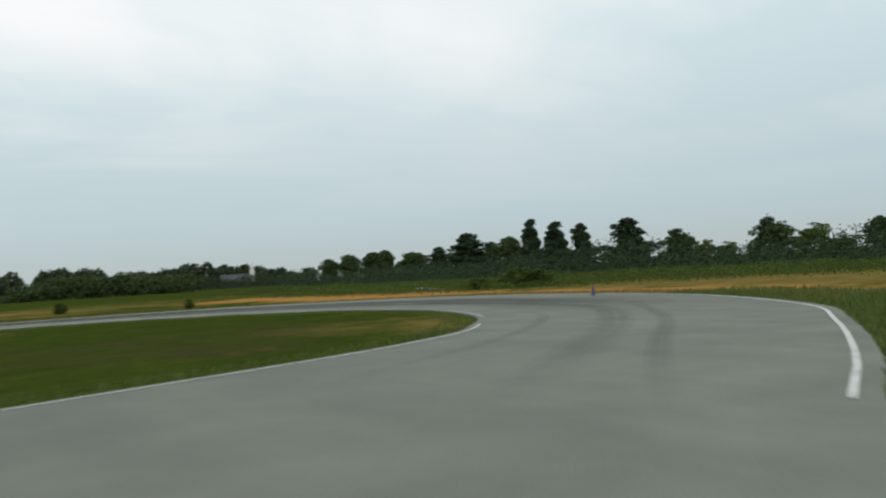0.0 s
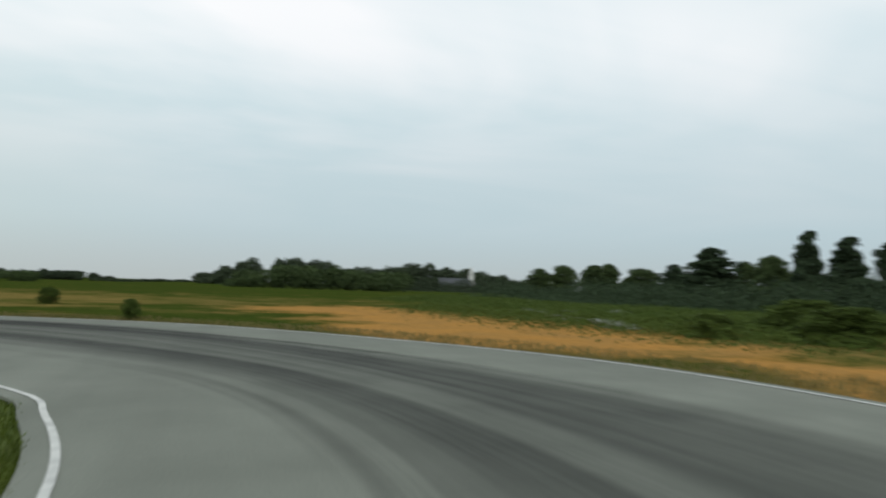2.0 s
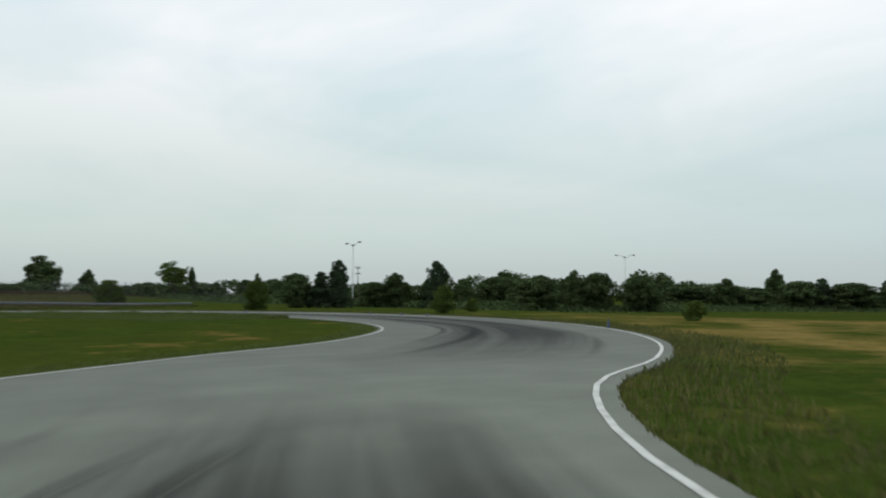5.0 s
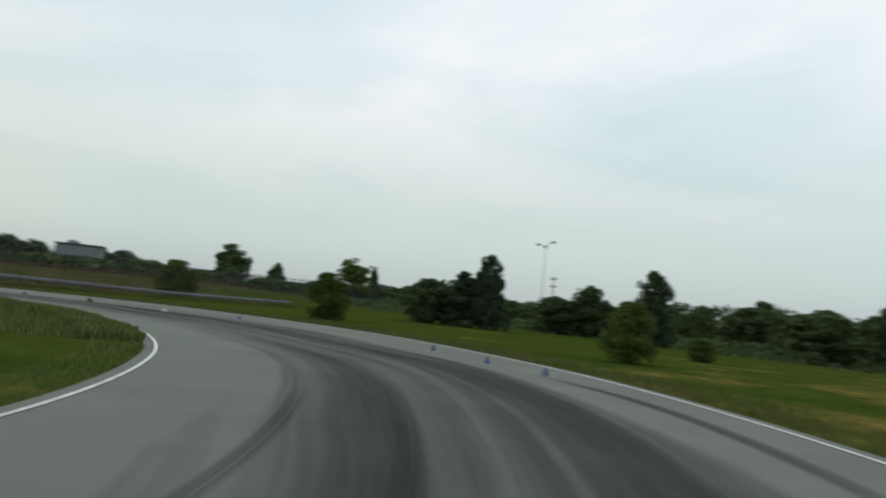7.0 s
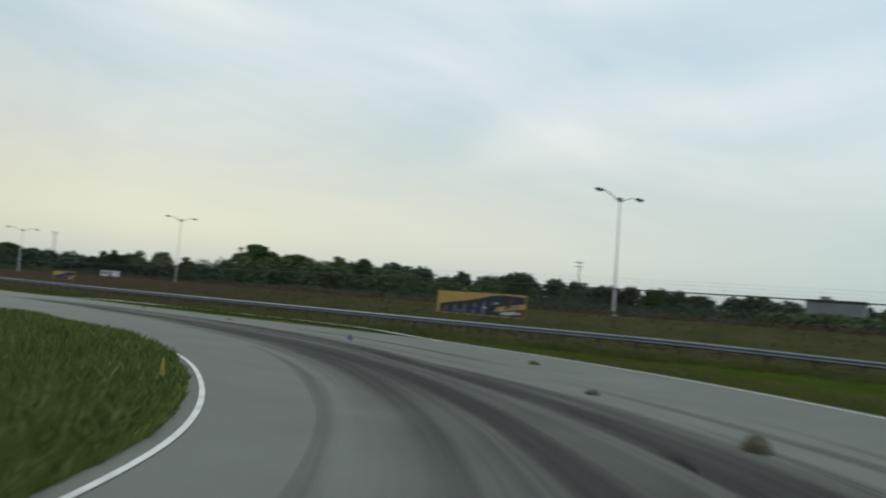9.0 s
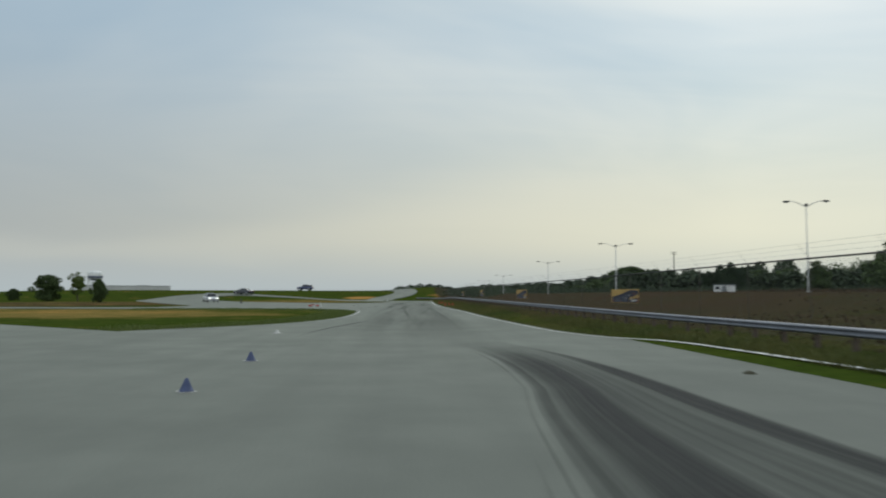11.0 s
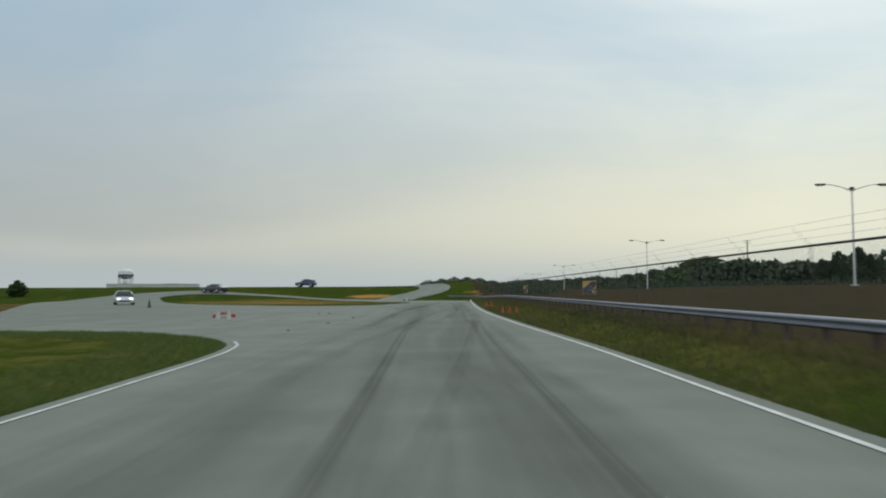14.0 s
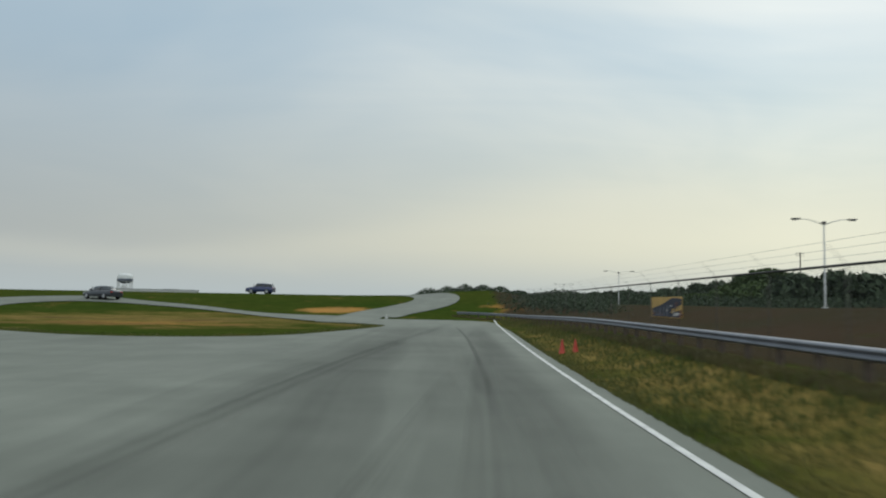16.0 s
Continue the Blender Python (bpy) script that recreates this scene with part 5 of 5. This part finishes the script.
def build_hall(x, y, turn, lx, ly, h, windows, wall, label, category):
    """A flat-roofed hall with a parapet, windows in its long side."""
    g = height(x, y)
    top = thing("building", pose(x, y, g, 0, 0, turn), label, category)
    bm = bmesh.new()
    box(bm, 0, 0, h / 2 - 0.5, lx, ly, h + 1.0, 0.05)
    part("wall", bm, wall, top)
    bm = bmesh.new()
    box(bm, 0, 0, h + 0.12, lx + 0.5, ly + 0.5, 0.35, 0.05)
    roof = part("roof", bm, ROOF_DARK, top)
    bm = bmesh.new()
    box(bm, lx * 0.2, 0, h + 0.6, lx * 0.16, ly * 0.3, 0.8, 0.05)
    part("roof_unit", bm, wall, roof)
    for i in range(windows):
        bm = bmesh.new()
        box(bm, -lx / 2 + lx * (i + 0.5) / windows, -ly / 2 - 0.03, h * 0.62, lx / windows * 0.6, 0.1, h * 0.26, 0.02)
        part("window", bm, GLASS_DARK, top)
    return top


build_hall(126.5, -37.5, 98, 9.0, 8, 5.4, 5, WALL_GREY, "grey flat-roofed hall on the far rise", "hall")
build_hall(-400, 1007, 21, 118, 30, 10.5, 0, WALL_PALE, "long low pale grey factory hall on the horizon", "factory")


def build_chapel(x, y):
    g = height(x, y)
    top = thing("chapel", pose(x, y, g, 0, 0, 340), "far chapel with dark roof and white steeple", "chapel")
    top.scale = (0.8, 0.8, 0.86)
    bm = bmesh.new()
    box(bm, 8.5, 0, 1.5, 16, 9, 4.0, 0.05)
    part("wall", bm, WALL_GREY, top)
    bm = bmesh.new()
    plate(bm, [(-5.2, 3.4), (0, 7.0), (5.2, 3.4)], -8.5, 8.5)
    bmesh.ops.rotate(bm, verts=bm.verts, matrix=Matrix.Rotation(radians(90), 3, "Z"))
    bmesh.ops.translate(bm, verts=bm.verts, vec=(8.5, 0, 0))
    part("roof", bm, ROOF_DARK, top)
    bm = bmesh.new()
    box(bm, -0.5, 0, 4.5, 2.6, 2.6, 9.0, 0.05)
    box(bm, -0.5, 0, 9.5, 1.9, 1.9, 1.6, 0.05)
    st = part("steeple", bm, WHITE_WALL, top)
    bm = bmesh.new()
    bmesh.ops.create_cone(bm, cap_ends=True, segments=8, radius1=1.3, radius2=0.03, depth=3.2)
    bmesh.ops.translate(bm, verts=bm.verts, vec=(-0.5, 0, 11.6))
    part("spire", bm, WHITE_WALL, st)


build_chapel(-201.3, -319.9)


BELLY_BLUE = mat_plain("weathered_blue_grey_paint", (0.13, 0.15, 0.21), 0.6, 0, 0.15, 0.3)


def build_tower(x, y, ztop):
    """A water tower: a round tank on six legs with bracing."""
    top = thing("water_tower", pose(x, y, 0, 0, 0, 10), "white water tower with round tank on legs", "water tower")
    r, h = 11.5, ztop
    n = 28

    def shell(prof, material, name):
        bm = bmesh.new()
        rings = [[bm.verts.new((a * math.cos(2 * math.pi * i / n), a * math.sin(2 * math.pi * i / n), z)) for i in range(n)] for a, z in prof]
        for p, q in zip(rings, rings[1:]):
            for i in range(n):
                f = bm.faces.new((p[i], q[i], q[(i + 1) % n], p[(i + 1) % n]))
                f.smooth = True
        return part(name, bm, material, top)

    shell([(0.1, h), (r * 0.55, h - 0.8), (r * 0.9, h - 2.6), (r, h - 5), (r, h - 9)], WHITE_WALL, "tank")
    shell([(r * 1.02, h - 9), (r * 1.02, h - 11), (r * 0.85, h - 14), (r * 0.45, h - 16), (0.1, h - 16.6)], BELLY_BLUE, "tank_belly")
    bm = bmesh.new()
    ring = [(math.cos(2 * math.pi * i / 24) * (r + 0.6), math.sin(2 * math.pi * i / 24) * (r + 0.6), h - 13) for i in range(25)]
    tube(bm, ring, [0.35] * 25, 5, False)
    part("balcony_rail", bm, POLE_GREY, top)
    bm = bmesh.new()
    tube(bm, [(0, 0, -1), (0, 0, h - 20)], [1.3, 1.3], 10)
    part("riser_pipe", bm, POLE_GREY, top)
    for i in range(6):
        a = 2 * math.pi * i / 6
        bm = bmesh.new()
        tube(bm, [(math.cos(a) * r * 1.05, math.sin(a) * r * 1.05, -1), (math.cos(a) * r * 0.95, math.sin(a) * r * 0.95, h - 13)], [0.75, 0.6], 8)
        part("leg", bm, POLE_GREY, top)
        b = a + 2 * math.pi / 6
        bm = bmesh.new()
        for z0, z1 in ((0, (h - 14) / 2), ((h - 14) / 2, h - 14)):
            tube(bm, [(math.cos(a) * r, math.sin(a) * r, z0), (math.cos(b) * r, math.sin(b) * r, z1)], [0.2, 0.2], 5)
        part("brace", bm, POLE_GREY, top)


build_tower(-515.6, 1181.7, 37.0)


def build_trailer(x, y, turn, lx, ly, lz, lift, wall, label, cat):
    g = height(x, y)
    top = thing("site_trailer", pose(x, y, g, 0, 0, turn), label, cat)
    bm = bmesh.new()
    box(bm, 0, 0, lift + lz / 2, lx, ly, lz, 0.06)
    part("body", bm, wall, top)
    bm = bmesh.new()
    box(bm, 0, 0, lift + lz + 0.06, lx + 0.2, ly + 0.2, 0.12, 0.03)
    part("roof", bm, WALL_GREY, top)
    bm = bmesh.new()
    box(bm, lx * 0.22, -ly / 2 - 0.02, lift + lz * 0.45, 0.8, 0.06, lz * 0.8, 0.02)
    part("door", bm, WALL_GREY, top)
    bm = bmesh.new()
    box(bm, -lx * 0.22, -ly / 2 - 0.02, lift + lz * 0.6, 0.8, 0.06, lz * 0.35, 0.02)
    part("window", bm, GLASS_DARK, top)
    for sx in (-lx * 0.3, lx * 0.3):
        bm = bmesh.new()
        box(bm, sx, 0, lift / 2 - 0.1, 0.3, ly * 0.8, lift + 0.25, 0.02)
        part("skid", bm, POST_WOOD, top)


build_trailer(49.2, 69.5, -60, 2.7, 1.8, 1.1, 0.15, WHITE_WALL, "small white site trailer in the brown field", "site trailer")


# ---- cars ----
def mat_car(name, c):
    k = Mat(name, 0.28, 0.35)
    k.color(k.mix(k.noise(30.0, 2, vec=k.local()), c, tuple(x * 0.85 for x in c)))
    k.b.inputs["Coat Weight"].default_value = 0.6
    return k.m


TYRE = mat_plain("black_tyre_rubber", (0.02, 0.02, 0.021), 0.85, 0, 0.2)
RIM = mat_plain("silver_alloy_rim", (0.5, 0.5, 0.52), 0.35, 0.8, 0.15)
LIGHT_ON = Mat("lit_headlamp", 0.2)
LIGHT_ON.color((0.9, 0.9, 0.85))
LIGHT_ON.b.inputs["Emission Color"].default_value = (1, 0.97, 0.88, 1)
LIGHT_ON.b.inputs["Emission Strength"].default_value = 1.6
TAIL = mat_plain("red_tail_lamp", (0.35, 0.02, 0.02), 0.3, 0, 0.1)


def loft(bm, rows):
    """A skin over cross-sections; each row is a list of points from sill over the roof to the other sill."""
    rings = [[bm.verts.new(p) for p in r] for r in rows]
    for a, b in zip(rings, rings[1:]):
        for i in range(len(a) - 1):
            f = bm.faces.new((a[i], a[i + 1], b[i + 1], b[i]))
            f.smooth = True
    for r in (rings[0], rings[-1]):
        bm.faces.new(r)
    bmesh.ops.recalc_face_normals(bm, faces=bm.faces)


def build_car(name, m, paint, label, length, width, roof, suv, lit=False):
    """A car pointing along +x, standing on its wheels at z = 0."""
    top = thing(name, m, label, "car")
    L, w = length / 2, width / 2
    belt, sill = (1.02, 0.30) if suv else (0.90, 0.24)
    hood = belt - (0.0 if suv else 0.06)
    st = [(-L, 0.82, belt - 0.22), (-L + 0.08, 0.93, belt - 0.02), (-L + 0.5, 1.0, belt + 0.02), (-0.2, 1.0, belt + 0.02), (L - 1.45, 1.0, hood + 0.02), (L - 0.55, 0.97, hood - 0.08), (L - 0.12, 0.88, hood - 0.22), (L, 0.72, hood - 0.36)]
    bm = bmesh.new()
    rows = []
    for x, k, z in st:
        y = w * k
        rows.append([(x, -y * 0.96, sill), (x, -y, sill + 0.18), (x, -y, z - 0.14), (x, -y * 0.93, z - 0.02), (x, -y * 0.5, z + 0.02), (x, y * 0.5, z + 0.02), (x, y * 0.93, z - 0.02), (x, y, z - 0.14), (x, y, sill + 0.18), (x, y * 0.96, sill)])
    loft(bm, rows)
    part("body", bm, paint, top)
    back = -L + (0.12 if suv else 0.75)
    gl = [(back, belt, 0.86), (back + (0.22 if suv else 0.75), roof - 0.08, 0.76), (-0.3, roof - 0.02, 0.78), (0.35, roof - 0.05, 0.77), (L - 1.25, belt - 0.02, 0.86)]
    bm = bmesh.new()
    rows = []
    for x, z, k in gl:
        y, lo = w * k, w * 0.93
        rows.append([(x, -lo, belt - 0.04), (x, -y, z - 0.07), (x, -y * 0.8, z), (x, y * 0.8, z), (x, y, z - 0.07), (x, lo, belt - 0.04)])
    loft(bm, rows)
    part("windows", bm, GLASS_DARK, top, "dark tinted car windows")
    bm = bmesh.new()
    rows = []
    for x, z, k in gl[1:4]:
        y = w * k
        rows.append([(x, -y * 0.99, z - 0.05), (x, -y * 0.8, z + 0.025), (x, 0, z + 0.04), (x, y * 0.8, z + 0.025), (x, y * 0.99, z - 0.05)])
    loft(bm, rows)
    part("roof", bm, paint, top)
    for sx in (-0.28, 0.42):
        for sy in (-1, 1):
            bm = bmesh.new()
            a = Vector((0.1 - 0.5 + sx * 2.0 + 0.35, sy * w * 0.92, belt - 0.02))
            tube(bm, [a, a + Vector((-0.10, -sy * 0.14, roof - belt - 0.05))], [0.045, 0.035], 5)
            part("pillar", bm, paint, top)
    r = 0.36 if suv else 0.32
    for sx in (-L + 0.85, L - 0.88):
        for sy in (-1, 1):
            bm = bmesh.new()
            bmesh.ops.create_cone(bm, cap_ends=True, segments=24, radius1=r, radius2=r, depth=0.22)
            es = [e for e in bm.edges if len(e.link_faces) == 2 and abs(e.verts[0].co.z - e.verts[1].co.z) < 1e-5]
            bmesh.ops.bevel(bm, geom=es, offset=0.04, segments=2, affect="EDGES")
            bmesh.ops.rotate(bm, verts=bm.verts, matrix=Matrix.Rotation(radians(90), 3, "X"))
            bmesh.ops.translate(bm, verts=bm.verts, vec=(sx, sy * (w - 0.10), r))
            wheel = part("tyre", bm, TYRE, top)
            bm = bmesh.new()
            bmesh.ops.create_cone(bm, cap_ends=True, segments=20, radius1=r * 0.62, radius2=r * 0.5, depth=0.04)
            bmesh.ops.rotate(bm, verts=bm.verts, matrix=Matrix.Rotation(radians(-90 * sy), 3, "X"))
            bmesh.ops.translate(bm, verts=bm.verts, vec=(sx, sy * (w + 0.022), r))
            part("rim", bm, RIM, wheel)
    for sy in (-1, 1):
        bm = bmesh.new()
        box(bm, L - 0.16, sy * w * 0.62, hood - 0.22, 0.26, 0.34, 0.14, 0.04)
        part("headlamp", bm, LIGHT_ON.m if lit else RIM, top)
        bm = bmesh.new()
        box(bm, -L + 0.05, sy * w * 0.66, belt - 0.16, 0.14, 0.30, 0.16, 0.03)
        part("tail_lamp", bm, TAIL, top)
        bm = bmesh.new()
        box(bm, L - 1.55, sy * (w + 0.08), belt + 0.06, 0.14, 0.20, 0.13, 0.03)
        part("mirror", bm, paint, top)
    bm = bmesh.new()
    box(bm, L - 0.04, 0, sill + 0.16, 0.14, width * 0.62, 0.20, 0.04)
    part("grille", bm, TYRE, top)
    return top


PAINT_WHITE = mat_car("silver_white_car_paint", (0.55, 0.56, 0.58))
PAINT_BLUE = mat_car("dark_blue_car_paint", (0.030, 0.040, 0.11))
PAINT_DARK = mat_car("charcoal_car_paint", (0.035, 0.036, 0.045))
suv_y = 144.5
build_car("suv", pose(-27.3, suv_y, height(-27.3, suv_y), 0, 0, 176), PAINT_BLUE, "dark blue sport utility vehicle on the grass hill", 4.0, 1.7, 1.55, True)
build_car("sedan", pose(-32.2, 73.5, 0.0, 0, 0, -64), PAINT_WHITE, "silver-white sedan with lit headlamps on the track", 4.5, 1.78, 1.42, False, True)
build_car("sedan", pose(-36.6, 116.4, height(-36.6, 116.4) + 0.06, 0, 0, 152), PAINT_DARK, "dark charcoal sports sedan on the far lane", 4.5, 1.8, 1.36, False)


# ---- concrete slabs by the first bend ----
CONCRETE = mat_plain("pale_broken_concrete", (0.27, 0.28, 0.25), 0.9, 0, 0.35, 2.0)
slab_rng = random.Random(8)
for x, y, s, rz in ((-112, -73, 2.6, 20), (-114.5, -71, 1.9, 60), (-117, -77, 2.2, 5), (-110, -67, 1.6, 80), (-108.5, -61, 2.0, 100), (-119, -72, 2.4, 40), (-107.5, -54, 2.2, 95)):
    bm = bmesh.new()
    box(bm, 0, 0, 0, s * 0.95, s * 0.6, 0.22, 0.04)
    for v in bm.verts:
        v.co += Vector((slab_rng.uniform(-0.1, 0.1), slab_rng.uniform(-0.1, 0.1), slab_rng.uniform(-0.05, 0.05)))
    o = part("concrete_slab", bm, CONCRETE)
    tagged(o, "broken pale concrete slab lying on bare soil", "concrete slab", "concrete slabs")
    o.matrix_basis = pose(x - 1, y + 1, height(x - 1, y + 1) + 0.15, slab_rng.uniform(-7, 7), slab_rng.uniform(-7, 7), rz)


# ---- grass blades along the verges ----
def mat_blades(a, b, name, dry=0.55):
    k = Mat(name, 0.75)
    c = k.mix(k.island(), a, b)
    c = k.mix(k.math("MULTIPLY", k.noise(0.25, 3), dry), c, (0.19, 0.150, 0.045))
    return k.color(c).m


BLADES = mat_blades((0.050, 0.073, 0.010), (0.094, 0.112, 0.019), "grass_blades", 0.42)
BLADES_DRY = mat_blades((0.13, 0.115, 0.030), (0.22, 0.170, 0.055), "dry_yellow_grass_blades")
BLADES_LUSH = mat_blades((0.078, 0.116, 0.018), (0.116, 0.154, 0.028), "lush_grass_blades", 0.1)
BLADES_DULL = mat_blades((0.060, 0.058, 0.020), (0.100, 0.088, 0.034), "dull_brown_grass_blades")


def verge(line, side_sign, first, last, deep, per_m, tall, seed, name="verge_grass", blades=None, gap=0.32):
    """Uneven grass blades beside an edge, thicker near it."""
    rng = random.Random(seed)
    s = sides(line)
    verts, faces = [], []
    for i in range(first, min(last, len(line) - 1)):
        p, q = line[i], line[i + 1]
        n = int((q - p).length * per_m)
        clump = 0.6 + 0.8 * abs(noise.noise(Vector((p.x * 0.4, p.y * 0.4, seed))))
        for _ in range(n):
            t, o = rng.random(), gap + deep * rng.random() ** 1.6
            b = p.xy.lerp(q.xy, t) + s[i] * side_sign * o
            g = height(b.x, b.y)
            h = tall * clump * rng.uniform(0.4, 1.25) * (0.75 + 0.5 * min(1, o))
            an = rng.uniform(0, 6.3)
            w = rng.uniform(0.008, 0.018) * (1 + tall * 2)
            dx, dy = math.cos(an) * w, math.sin(an) * w
            lx, ly = rng.uniform(-0.5, 0.5) * h, rng.uniform(-0.5, 0.5) * h
            k = len(verts)
            verts += [(b.x - dx, b.y - dy, g - 0.02), (b.x + dx, b.y + dy, g - 0.02), (b.x + lx * 0.4 + dx * 0.6, b.y + ly * 0.4 + dy * 0.6, g + h * 0.65), (b.x + lx, b.y + ly, g + h), (b.x + lx * 0.4 - dx * 0.6, b.y + ly * 0.4 - dy * 0.6, g + h * 0.65)]
            faces.append((k, k + 1, k + 2, k + 3, k + 4))
    ob = part_data(name, verts, faces, blades or BLADES)
    return tagged(ob, "uneven tufts of long grass beside the asphalt", "grass", kind="stuff")


verge(outer_line, -1, 0, 20, 4.5, 380, 0.16, 29, blades=BLADES_LUSH)
verge(outer_line, -1, 20, 62, 3.0, 200, 0.13, 21, blades=BLADES_DRY)
verge(outer_line, -1, 62, 112, 2.6, 150, 0.16, 22)
verge(outer_line, -1, 112, len(outer_line), 3.4, 420, 0.13, 23)
verge(inner_line, 1, 0, len(inner_line), 1.2, 150, 0.10, 24, blades=BLADES_LUSH, gap=0.20)
bend = [p for p in inner_line if p.x > -27 and p.y > -72]
verge(bend, 1, 0, len(bend), 1.5, 620, 0.30, 28, blades=BLADES_LUSH, gap=0.22)
verge(bend, 1, 0, len(bend), 8.0, 480, 0.20, 30, blades=BLADES_LUSH, gap=1.1)
verge(left_line, 1, 0, len(left_line), 2.6, 320, 0.15, 25, blades=BLADES_LUSH)
verge(island_line, -1, 0, len(island_line), 1.2, 80, 0.09, 26)
rail_pts = resample(RAIL, 240)
n_up = sum(1 for p in rail_pts if p.y > -6)
verge(rail_pts, -1, 0, n_up, 0.6, 420, 0.17, 27, blades=BLADES_DULL, gap=0.08)
verge(rail_pts, -1, n_up - 1, 240, 1.2, 520, 0.20, 31, gap=0.05)
